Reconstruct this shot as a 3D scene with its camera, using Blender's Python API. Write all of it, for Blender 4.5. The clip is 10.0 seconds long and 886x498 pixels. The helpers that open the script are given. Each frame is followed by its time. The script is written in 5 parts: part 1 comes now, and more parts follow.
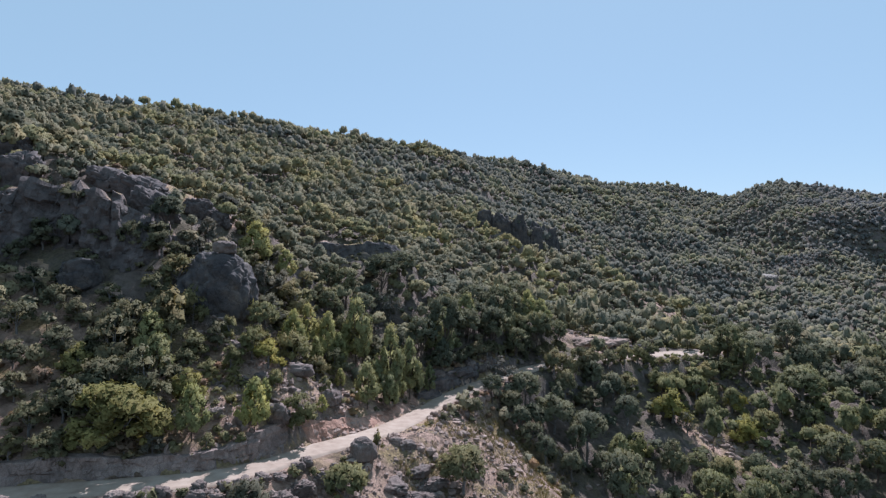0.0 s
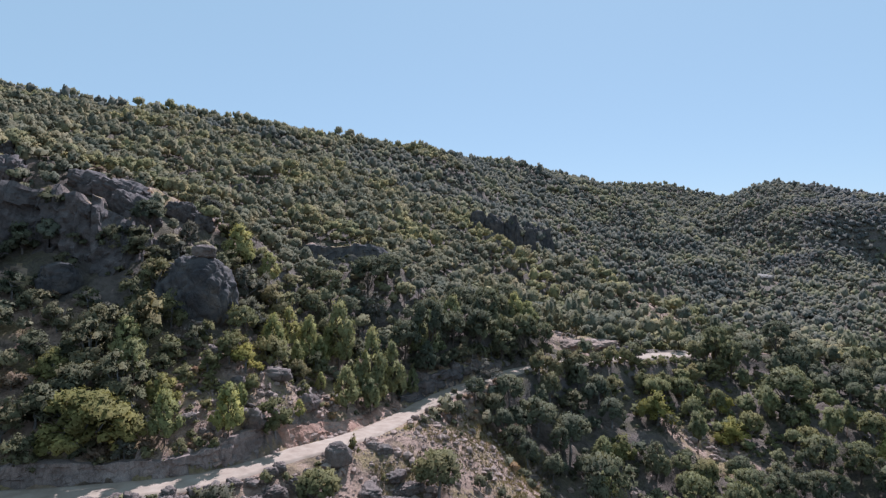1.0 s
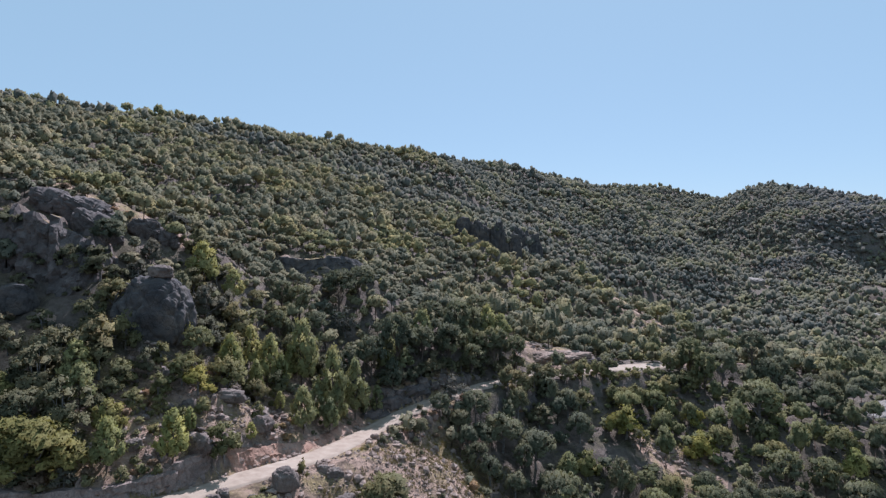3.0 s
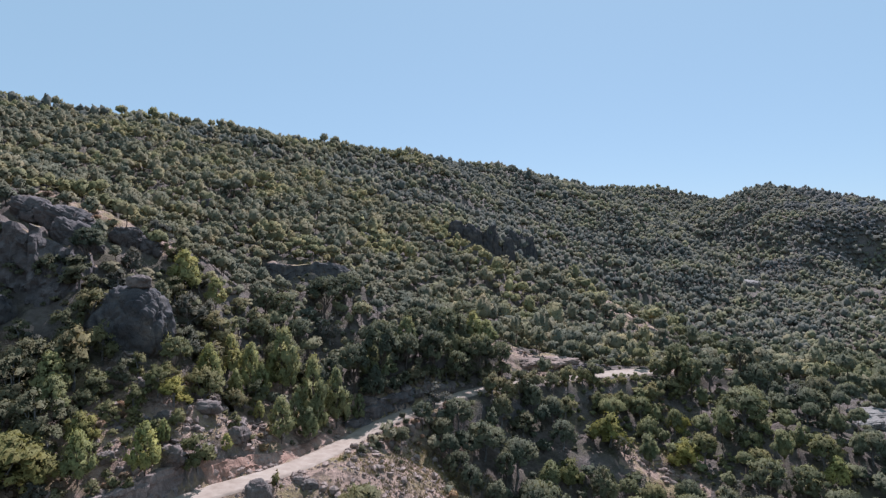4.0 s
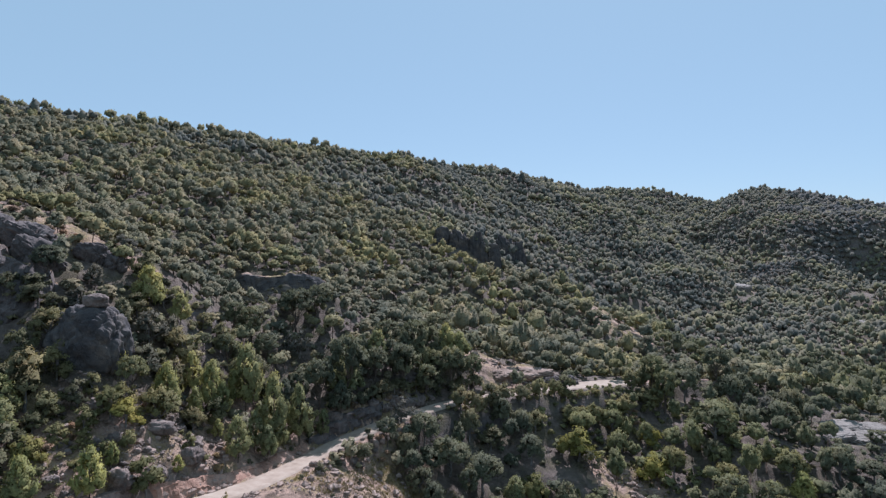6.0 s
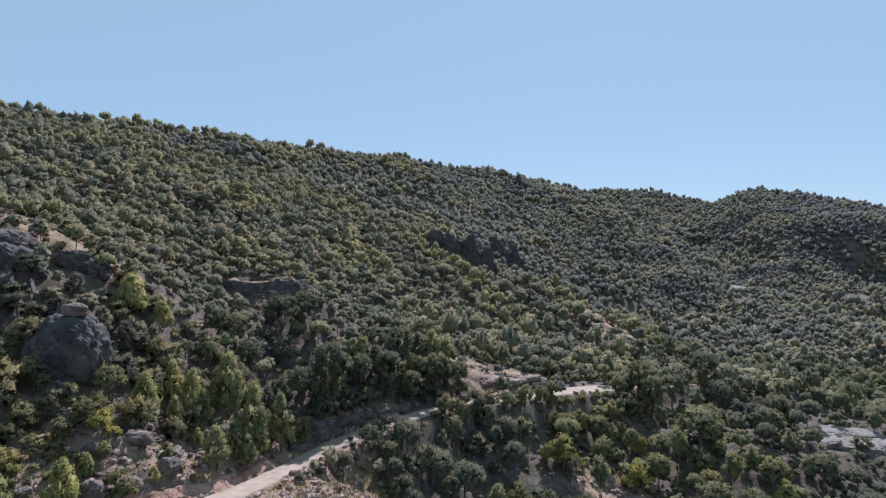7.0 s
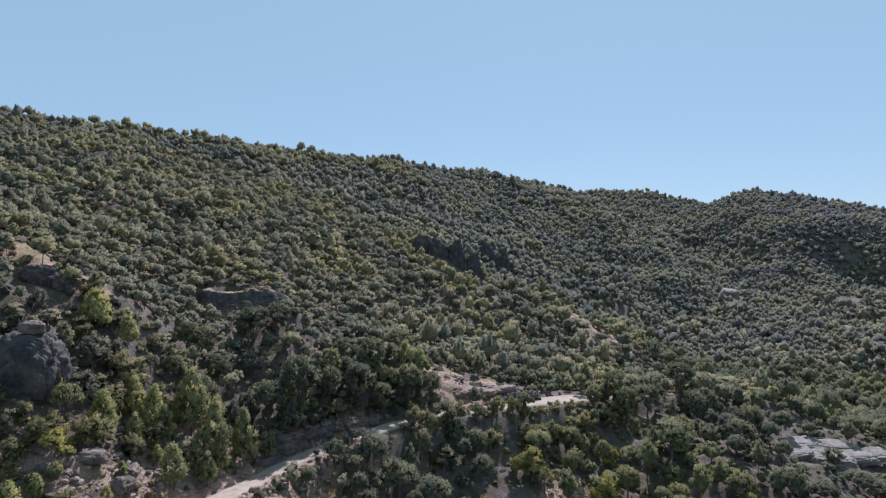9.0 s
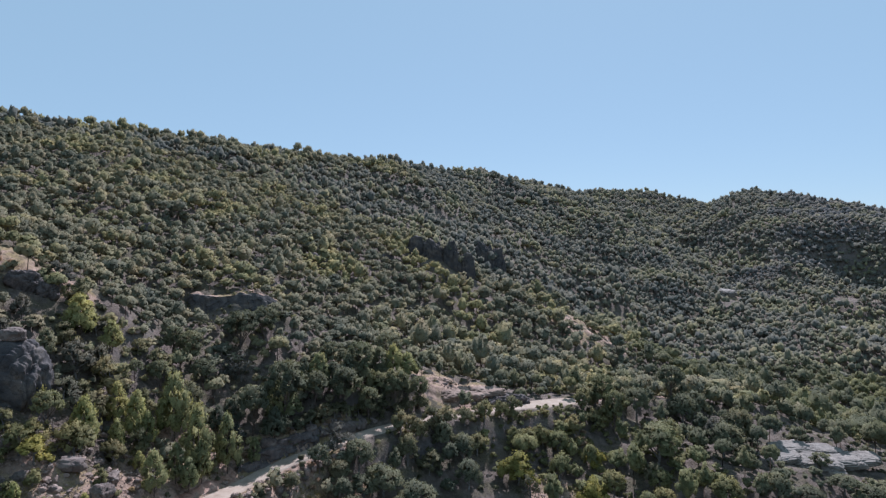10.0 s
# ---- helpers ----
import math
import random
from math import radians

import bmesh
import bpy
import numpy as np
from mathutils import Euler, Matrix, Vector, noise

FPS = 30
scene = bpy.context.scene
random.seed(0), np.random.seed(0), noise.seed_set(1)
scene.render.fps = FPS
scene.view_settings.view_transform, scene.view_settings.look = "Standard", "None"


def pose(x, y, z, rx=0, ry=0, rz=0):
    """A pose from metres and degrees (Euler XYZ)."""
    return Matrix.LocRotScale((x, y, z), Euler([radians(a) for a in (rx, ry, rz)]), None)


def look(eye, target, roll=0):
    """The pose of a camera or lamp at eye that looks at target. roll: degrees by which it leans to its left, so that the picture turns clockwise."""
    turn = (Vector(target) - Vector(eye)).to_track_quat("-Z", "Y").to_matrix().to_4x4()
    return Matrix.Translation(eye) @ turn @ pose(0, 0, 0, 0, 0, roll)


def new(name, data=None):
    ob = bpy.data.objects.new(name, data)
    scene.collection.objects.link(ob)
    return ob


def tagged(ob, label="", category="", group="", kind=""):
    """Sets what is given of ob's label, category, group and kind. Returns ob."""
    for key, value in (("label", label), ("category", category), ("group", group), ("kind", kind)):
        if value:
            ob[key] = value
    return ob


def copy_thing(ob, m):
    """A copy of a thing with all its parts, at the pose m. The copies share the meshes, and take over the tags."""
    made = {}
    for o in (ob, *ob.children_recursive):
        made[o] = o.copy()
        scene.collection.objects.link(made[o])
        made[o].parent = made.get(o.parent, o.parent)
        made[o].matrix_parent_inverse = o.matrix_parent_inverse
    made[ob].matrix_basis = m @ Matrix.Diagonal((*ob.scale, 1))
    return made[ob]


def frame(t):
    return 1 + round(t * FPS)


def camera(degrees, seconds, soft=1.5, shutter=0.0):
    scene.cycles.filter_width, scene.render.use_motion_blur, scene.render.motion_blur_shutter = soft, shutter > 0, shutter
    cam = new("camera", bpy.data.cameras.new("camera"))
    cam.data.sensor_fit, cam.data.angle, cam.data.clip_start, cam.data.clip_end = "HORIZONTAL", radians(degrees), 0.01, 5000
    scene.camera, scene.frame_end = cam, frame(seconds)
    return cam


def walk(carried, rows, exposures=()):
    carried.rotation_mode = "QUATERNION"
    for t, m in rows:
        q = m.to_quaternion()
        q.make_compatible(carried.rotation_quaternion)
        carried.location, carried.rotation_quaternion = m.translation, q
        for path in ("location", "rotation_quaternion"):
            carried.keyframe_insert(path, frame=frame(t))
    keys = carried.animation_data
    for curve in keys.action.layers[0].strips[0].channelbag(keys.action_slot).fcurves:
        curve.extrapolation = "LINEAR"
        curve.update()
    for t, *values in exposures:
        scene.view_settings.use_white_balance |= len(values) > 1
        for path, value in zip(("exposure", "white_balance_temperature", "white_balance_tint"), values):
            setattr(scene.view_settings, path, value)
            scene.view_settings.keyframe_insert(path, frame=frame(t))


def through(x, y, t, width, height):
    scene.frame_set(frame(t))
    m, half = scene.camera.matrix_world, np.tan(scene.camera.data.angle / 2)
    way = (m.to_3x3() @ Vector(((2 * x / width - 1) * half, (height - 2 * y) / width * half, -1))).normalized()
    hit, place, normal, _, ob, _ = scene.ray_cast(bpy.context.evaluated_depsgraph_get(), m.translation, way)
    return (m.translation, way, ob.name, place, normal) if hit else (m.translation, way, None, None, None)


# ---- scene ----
cam = camera(74.0, 10.0, 1.3)
METRES, EYE, TILT, LEAN, TURN = 35.0, 50.0, 0.0, 0.0, 0.0
ROWS = [
    (0.0, 0.0, 0.0, 0.0, 0.0, 0.0, -0.0),
    (0.5, 0.0427, 0.0001, 0.0025, -0.03, -0.0, 0.03),
    (1.0, 0.0873, -0.0, 0.018, -0.05, -0.04, 0.06),
    (1.5, 0.1326, -0.0, 0.0382, -0.08, -0.05, 0.09),
    (2.0, 0.1788, -0.0001, 0.0596, -0.1, -0.05, 0.12),
    (2.5, 0.2253, 0.0003, 0.0814, -0.12, -0.03, 0.14),
    (4.0, 0.3668, -0.0001, 0.1457, -0.14, 0.02, 0.13),
    (4.5, 0.4131, -0.0001, 0.1667, -0.15, 0.03, 0.13),
    (5.0, 0.4593, -0.0001, 0.1878, -0.16, 0.02, 0.1),
    (5.5, 0.5059, -0.0005, 0.2087, -0.18, 0.02, 0.09),
    (7.0, 0.645, -0.0022, 0.2707, -0.2, 0.02, 0.05),
    (7.5, 0.6916, -0.0023, 0.2916, -0.21, 0.0, 0.04),
    (8.0, 0.7354, -0.0023, 0.311, -0.21, -0.03, 0.03),
    (8.5, 0.7823, -0.0024, 0.332, -0.22, -0.05, 0.02),
    (9.0, 0.8292, -0.0025, 0.3526, -0.22, -0.07, 0.02),
    (9.5, 0.876, -0.0023, 0.3735, -0.23, -0.11, 0.0),
    (10.0, 0.9181, -0.0008, 0.3888, -0.14, -0.2, 0.01),
]
walk(cam, [(t, pose(0, 0, EYE, TILT, LEAN, TURN) @ pose(METRES * x, METRES * y, METRES * z, 90 + pitch, roll, yaw)) for t, x, y, z, yaw, pitch, roll in ROWS],
     exposures=[(0.0, 1.46, 5850, 23), (10.0, 1.34, 5800, 22)])

# ---- light ----
world = bpy.data.worlds.new("world")
scene.world = world
world.use_nodes = True
SUN_UP, SUN_RIGHT = 46.0, 15.0         # degrees above the horizon, and to the right of straight ahead
wn = world.node_tree.nodes
sky = wn.new("ShaderNodeTexSky")
sky.sky_type, sky.sun_disc = "NISHITA", False
sky.sun_elevation, sky.sun_rotation = radians(SUN_UP), radians(SUN_RIGHT)
sky.altitude, sky.air_density, sky.dust_density, sky.ozone_density = 1800, 1.0, 0.7, 0.6
wn["Background"].inputs["Strength"].default_value = 0.061
haze = wn.new("ShaderNodeMix")          # thin high haze evens out the blue
haze.data_type = "RGBA"
haze.inputs["Factor"].default_value = 0.80
haze.inputs["B"].default_value = (2.19, 3.40, 3.74, 1)
world.node_tree.links.new(sky.outputs["Color"], haze.inputs["A"])
world.node_tree.links.new(haze.outputs["Result"], wn["Background"].inputs["Color"])
sun = new("sun", bpy.data.lights.new("sun", "SUN"))
sun.data.energy, sun.data.angle, sun.data.color = 2.5, radians(0.53), (1.0, 0.985, 0.965)
sun.matrix_world = look((0, 0, 0), (-math.sin(radians(SUN_RIGHT)) * math.cos(radians(SUN_UP)),
                                    -math.cos(radians(SUN_RIGHT)) * math.cos(radians(SUN_UP)), -math.sin(radians(SUN_UP))))
sun.location = (40, 400, 500)


# ---- materials ----
def material(name):
    m = bpy.data.materials.new(name)
    m.use_nodes = True
    n, l = m.node_tree.nodes, m.node_tree.links
    n["Principled BSDF"].inputs["Specular IOR Level"].default_value = 0.2
    return m, n, l, n["Principled BSDF"]


def noise_node(n, l, size, detail=4.0, rough=0.55, where=None):
    """A noise of that size in metres, in world places."""
    if where is None:
        where = n.new("ShaderNodeNewGeometry").outputs["Position"]
    t = n.new("ShaderNodeTexNoise")
    t.inputs["Scale"].default_value, t.inputs["Detail"].default_value, t.inputs["Roughness"].default_value = 1 / size, detail, rough
    l.new(where, t.inputs["Vector"])
    return t.outputs["Fac"]


def ramp(n, l, fac, *stops):
    r = n.new("ShaderNodeValToRGB")
    while len(r.color_ramp.elements) < len(stops):
        r.color_ramp.elements.new(0.5)
    for e, (at, colour) in zip(r.color_ramp.elements, stops):
        e.position, e.color = at, (*colour, 1)
    l.new(fac, r.inputs["Fac"])
    return r.outputs["Color"]


def blend(n, l, fac, a, b, mode="MIX"):
    x = n.new("ShaderNodeMix")
    x.data_type, x.blend_type = "RGBA", mode
    for socket, value in ((x.inputs["Factor"], fac), (x.inputs["A"], a), (x.inputs["B"], b)):
        if isinstance(value, (int, float)):
            socket.default_value = value
        elif isinstance(value, tuple):
            socket.default_value = (*value, 1)
        else:
            l.new(value, socket)
    return x.outputs["Result"]


def relief(n, l, height, strength, distance, shader):
    b = n.new("ShaderNodeBump")
    b.inputs["Strength"].default_value, b.inputs["Distance"].default_value = strength, distance
    l.new(height, b.inputs["Height"])
    l.new(b.outputs["Normal"], shader.inputs["Normal"])


def foliage(name, dark, middle, light, through=0.3, patch=7.0, uneven=1.0, gaps=0.0):
    """Leaves: colour wanders from tree to tree and from spray to spray; some light goes through them."""
    m, n, l, p = material(name)
    n.remove(p)
    geo = n.new("ShaderNodeNewGeometry")
    tree = ramp(n, l, noise_node(n, l, patch, 2.0, 0.5, geo.outputs["Position"]), (0.32, dark), (0.5, middle), (0.68, light))
    leaf = ramp(n, l, geo.outputs["Random Per Island"], (0.0, (1 - 0.16 * uneven,) * 3), (1.0, (1 + 0.14 * uneven, 1 + 0.13 * uneven, 1 + 0.1 * uneven)))
    colour = blend(n, l, 1.0, tree, leaf, "MULTIPLY")
    stand = ramp(n, l, noise_node(n, l, patch * 6, 3.0, 0.55, geo.outputs["Position"]), (0.38, (0.72, 0.78, 0.86)), (0.5, (1, 1, 1)), (0.62, (1.17, 1.17, 0.9)))
    colour = blend(n, l, 1.0, colour, stand, "MULTIPLY")
    mottle = ramp(n, l, noise_node(n, l, 0.34, 3.0, 0.7, geo.outputs["Position"]), (0.36, (0.66, 0.66, 0.66)), (0.62, (1.2, 1.2, 1.2)))
    colour = blend(n, l, 0.8 * uneven, colour, blend(n, l, 1.0, colour, mottle, "MULTIPLY"))
    d, t = n.new("ShaderNodeBsdfDiffuse"), n.new("ShaderNodeBsdfTranslucent")
    l.new(colour, d.inputs["Color"])
    l.new(blend(n, l, 1.0, colour, (1.12, 1.12, 0.88), "MULTIPLY"), t.inputs["Color"])
    one = n.new("ShaderNodeMixShader")
    one.inputs["Fac"].default_value = through
    l.new(d.outputs[0], one.inputs[1]), l.new(t.outputs[0], one.inputs[2])
    g, two = n.new("ShaderNodeBsdfGlossy"), n.new("ShaderNodeMixShader")
    g.inputs["Roughness"].default_value, g.inputs["Color"].default_value = 0.7, (0.9, 0.9, 0.9, 1)
    two.inputs["Fac"].default_value = 0.009
    l.new(one.outputs[0], two.inputs[1]), l.new(g.outputs[0], two.inputs[2])
    out = two.outputs[0]
    if gaps:                            # the sky shows between the single leaves of a spray
        clear, three = n.new("ShaderNodeBsdfTransparent"), n.new("ShaderNodeMixShader")
        leafy = noise_node(n, l, gaps, 1.0, 0.5, geo.outputs["Position"])
        l.new(ramp(n, l, leafy, (0.38, (0, 0, 0)), (0.41, (1, 1, 1))), three.inputs["Fac"])
        l.new(clear.outputs[0], three.inputs[1]), l.new(out, three.inputs[2])
        out = three.outputs[0]
    l.new(out, n["Material Output"].inputs["Surface"])
    return m


def bark(name, dark, light):
    m, n, l, p = material(name)
    l.new(ramp(n, l, noise_node(n, l, 0.5, 5, 0.7), (0.3, dark), (0.7, light)), p.inputs["Base Color"])
    p.inputs["Roughness"].default_value = 0.95
    relief(n, l, noise_node(n, l, 0.12, 3), 0.6, 0.05, p)
    return m


def stone(name, dark, middle, light, streak=0.5, lichen=(0.14, 0.14, 0.12), cracked=0.45, tall=1.0, gap=0.035):
    """Weathered granite: broad stains, grain, lichen and cracks."""
    m, n, l, p = material(name)
    c = ramp(n, l, noise_node(n, l, 2.6, 6, 0.62), (0.3, dark), (0.5, middle), (0.72, light))
    c = blend(n, l, ramp(n, l, noise_node(n, l, 0.7, 6, 0.7), (0.52, (0, 0, 0)), (0.66, (streak, streak, streak))), c, lichen)
    speck = noise_node(n, l, 0.09, 2, 0.6)
    c = blend(n, l, 1.0, c, ramp(n, l, speck, (0.3, (0.72, 0.72, 0.72)), (0.7, (1.22, 1.22, 1.22))), "MULTIPLY")
    geo = n.new("ShaderNodeNewGeometry")
    v = n.new("ShaderNodeTexVoronoi")
    v.feature, v.inputs["Scale"].default_value = "DISTANCE_TO_EDGE", 0.3
    bent = n.new("ShaderNodeVectorMath")
    bent.operation = "MULTIPLY_ADD"
    bent.inputs[1].default_value = (2.2, 2.2, 2.2)
    wob = n.new("ShaderNodeTexNoise")
    wob.inputs["Scale"].default_value = 0.8
    l.new(geo.outputs["Position"], wob.inputs["Vector"])
    l.new(wob.outputs["Color"], bent.inputs[0]), l.new(geo.outputs["Position"], bent.inputs[2])
    squash = n.new("ShaderNodeVectorMath")
    squash.operation = "MULTIPLY"
    squash.inputs[1].default_value = (tall, tall, 1 / tall)
    l.new(bent.outputs[0], squash.inputs[0]), l.new(squash.outputs[0], v.inputs["Vector"])
    crack = ramp(n, l, v.outputs["Distance"], (0.0, (0.35, 0.33, 0.32)), (gap, (1, 1, 1)))
    l.new(blend(n, l, cracked, c, blend(n, l, 1.0, c, crack, "MULTIPLY")), p.inputs["Base Color"])
    p.inputs["Roughness"].default_value = 0.88
    mixed = n.new("ShaderNodeMath")
    mixed.operation = "MULTIPLY_ADD"
    mixed.inputs[1].default_value = 0.5
    l.new(crack, mixed.inputs[0]), l.new(noise_node(n, l, 0.5, 7, 0.65), mixed.inputs[2])
    relief(n, l, mixed.outputs[0], 0.8, 0.18, p)
    return m


def earth(name, bare, grass, litter, rock, rock_at=(0.52, 0.70)):
    """Ground: bare gravelly soil, dry grass and leaf litter in patches, naked rock where it is steep."""
    m, n, l, p = material(name)
    geo = n.new("ShaderNodeNewGeometry")
    soil = ramp(n, l, noise_node(n, l, 1.4, 6, 0.65), (0.3, tuple(0.62 * v for v in bare)), (0.55, bare), (0.75, tuple(1.3 * v for v in bare)))
    hay = ramp(n, l, noise_node(n, l, 0.35, 5, 0.7), (0.35, tuple(0.5 * v for v in grass)), (0.65, grass))
    c = blend(n, l, ramp(n, l, noise_node(n, l, 6.0, 5, 0.6), (0.46, (0, 0, 0)), (0.58, (1, 1, 1))), soil, hay)
    leaves = ramp(n, l, noise_node(n, l, 0.22, 3, 0.7), (0.3, tuple(0.5 * v for v in litter)), (0.7, litter))
    c = blend(n, l, ramp(n, l, noise_node(n, l, 3.4, 5, 0.65), (0.5, (0, 0, 0)), (0.62, (0.9, 0.9, 0.9))), c, leaves)
    grey = ramp(n, l, noise_node(n, l, 1.8, 7, 0.65), (0.3, tuple(0.5 * v for v in rock)), (0.55, rock), (0.75, tuple(1.35 * v for v in rock)))
    up = n.new("ShaderNodeSeparateXYZ")
    l.new(geo.outputs["Normal"], up.inputs[0])
    wander = n.new("ShaderNodeMath")
    wander.operation = "MULTIPLY_ADD"
    wander.inputs[1].default_value = 0.35
    l.new(noise_node(n, l, 2.2, 4), wander.inputs[0]), l.new(up.outputs["Z"], wander.inputs[2])
    steep = ramp(n, l, wander.outputs[0], (rock_at[0] + 0.17, (1, 1, 1)), (rock_at[1] + 0.17, (0, 0, 0)))
    l.new(blend(n, l, steep, c, grey), p.inputs["Base Color"])
    p.inputs["Roughness"].default_value = 0.95
    relief(n, l, noise_node(n, l, 0.7, 9, 0.78), 1.0, 0.5, p)
    return m


OAK_LEAF = foliage("oak_leaves", (0.112, 0.110, 0.064), (0.153, 0.142, 0.080), (0.201, 0.167, 0.090), 0.22, gaps=0.26)
GREY_LEAF = foliage("grey_oak_leaves", (0.085, 0.083, 0.065), (0.114, 0.107, 0.082), (0.144, 0.129, 0.098), 0.20, gaps=0.26)
YELLOW_LEAF = foliage("yellowing_oak_leaves", (0.166, 0.154, 0.058), (0.216, 0.193, 0.067), (0.268, 0.226, 0.077), 0.28, gaps=0.26)
PINE_LEAF = foliage("pine_needles", (0.100, 0.105, 0.067), (0.140, 0.141, 0.085), (0.187, 0.175, 0.100), 0.25, gaps=0.24)
# Lighter than PINE_LEAF: its own light green, plus backlit sun put into the colour
BRIGHT_PINE = foliage("sunlit_pine_needles", (0.183, 0.191, 0.094), (0.260, 0.251, 0.111), (0.335, 0.298, 0.124), 0.30, gaps=0.24)
DRY_LEAF = foliage("dry_shrub_leaves", (0.200, 0.147, 0.100), (0.293, 0.199, 0.129), (0.385, 0.237, 0.148), 0.25, 3.0, gaps=0.2)
HAY = foliage("dry_grass_blades", (0.150, 0.115, 0.058), (0.196, 0.155, 0.081), (0.242, 0.196, 0.110), 0.3, 2.0)
WOODS_LEAF = foliage("woodland_leaves", (0.130, 0.130, 0.089), (0.193, 0.178, 0.110), (0.265, 0.217, 0.127), 0.15, 5.0, 0.6, gaps=0.42)
# Far leaves are greyer and bluer than WOODS_LEAF: haze put into the colour
FAR_LEAF = foliage("hazed_forest_leaves", (0.103, 0.105, 0.089), (0.158, 0.151, 0.114), (0.220, 0.190, 0.130), 0.15, 6.0, 0.5)
# DARK_FAR is bluer still; it stands in for the far hill's shade
DARK_FAR = foliage("hazed_shaded_oak_leaves", (0.103, 0.107, 0.100), (0.154, 0.144, 0.125), (0.209, 0.182, 0.142), 0.15, 6.0, 0.5)
BARK = bark("rough_bark", (0.055, 0.042, 0.034), (0.16, 0.125, 0.10))
GREY_BARK = bark("grey_bark", (0.10, 0.092, 0.085), (0.27, 0.25, 0.23))
GRANITE = stone("weathered_granite", (0.092, 0.073, 0.066), (0.175, 0.138, 0.120), (0.259, 0.208, 0.179))
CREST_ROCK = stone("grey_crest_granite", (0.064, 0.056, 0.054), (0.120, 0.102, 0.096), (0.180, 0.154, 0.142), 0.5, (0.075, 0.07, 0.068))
# Darker than GRANITE: stains, plus the shade of backlit faces put into the colour
DARK_ROCK = stone("stained_shaded_rock", (0.048, 0.046, 0.049), (0.092, 0.084, 0.081), (0.165, 0.137, 0.114), 0.55, (0.061, 0.061, 0.064))
PALE_ROCK = stone("pale_granite", (0.165, 0.145, 0.126), (0.252, 0.222, 0.192), (0.318, 0.286, 0.250), 0.3, (0.209, 0.197, 0.180))
RED_EARTH = stone("reddish_cut_earth", (0.216, 0.120, 0.086), (0.348, 0.209, 0.152), (0.430, 0.304, 0.240), 0.3, (0.304, 0.240, 0.196))
WALL_ROCK = stone("cut_granite", (0.152, 0.118, 0.104), (0.268, 0.209, 0.182), (0.370, 0.298, 0.258), 0.45, (0.148, 0.125, 0.113), 0.42, 2.6, 0.05)
RUBBLE = stone("broken_pinkish_stone", (0.195, 0.142, 0.116), (0.305, 0.226, 0.184), (0.428, 0.327, 0.270), 0.3, (0.147, 0.130, 0.117))
GROUND = earth("stony_hillside", (0.403, 0.279, 0.212), (0.362, 0.273, 0.145), (0.154, 0.110, 0.080), (0.249, 0.201, 0.172))
# Darker than GROUND: leaf litter, with tree shade put into the colour
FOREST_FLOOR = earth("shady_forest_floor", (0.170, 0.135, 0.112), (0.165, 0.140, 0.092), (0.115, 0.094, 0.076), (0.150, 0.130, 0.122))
BARE_SOIL = stone("bare_pinkish_soil", (0.180, 0.122, 0.094), (0.262, 0.188, 0.146), (0.330, 0.250, 0.204), 0.35, (0.15, 0.115, 0.092), 0.2)


def road_material():
    m, n, l, p = material("packed_dirt")
    c = ramp(n, l, noise_node(n, l, 1.8, 7, 0.6), (0.3, (0.265, 0.204, 0.155)), (0.5, (0.340, 0.268, 0.208)), (0.7, (0.395, 0.324, 0.258)))
    c = blend(n, l, ramp(n, l, noise_node(n, l, 0.16, 3, 0.7), (0.62, (0, 0, 0)), (0.7, (0.6, 0.6, 0.6))), c, (0.30, 0.245, 0.20))
    l.new(c, p.inputs["Base Color"])
    p.inputs["Roughness"].default_value = 0.95
    relief(n, l, noise_node(n, l, 0.3, 6, 0.7), 0.6, 0.06, p)
    return m


DIRT = road_material()


# ---- shape of the land ----
# Centre line of the dirt road: x, y, z
ROAD_LINE = [(-70, 54, 26.2), (-50, 56.5, 25.8), (-33.6, 59.8, 25.8), (-26.2, 61.6, 25.6), (-21.5, 64.8, 25.4),
             (-16, 72.5, 25.1), (-12, 77.5, 24.7), (-7.6, 85, 24.0), (-4.6, 94, 23.1), (-1.6, 104, 22.2), (1.7, 110.5, 22.5),
             (7.4, 116, 23.3), (18, 126, 24.2), (28, 133, 24.3), (40, 140, 24.0), (50, 148, 23.0), (61, 156, 22.2),
             (75, 162, 21.5), (95, 168, 20.5), (120, 178, 17.0), (150, 200, 8.0)]
# Heads of the banks above the road
BANK = [(-60, 61, 29.4), (-47, 62.5, 28.7), (-34, 64.6, 28.2), (-26, 66.5, 27.9), (-22.6, 68.8, 27.6), (-19.6, 71.5, 27.6), (-15.5, 80, 26.9),
        (-11.2, 89, 25.3), (-8, 99, 24.1), (-4.8, 109, 24.4), (2, 116, 27.8), (12, 129, 30), (25, 139, 29.5)]
# Slope between the road and the rocks, up to the ledge
SLOPE = [(-24, 76, 30.2), (-20.5, 83, 31.8), (-25, 90, 33), (-36, 67, 30.5), (-50, 68, 33), (-38, 77, 35), (-48, 78, 37.5),
         (-33, 87, 40), (-42, 86, 41.5), (-52, 86, 43.5), (-70, 86, 50), (-40, 98, 49), (-52, 101, 57), (-53, 107, 59), (-47, 111, 57),
         (-72, 107, 67), (-33, 119, 51), (-25, 103, 36), (-12, 108, 27.5), (-17, 108, 30), (0, 121, 28.5), (-24, 119, 39),
         (-12, 129, 35), (-22, 142, 45), (-22, 152, 50.5), (-31, 142.5, 45.5), (-31, 152, 51), (-13, 144.5, 43.5), (-12, 152, 49), (-1, 150, 38)]
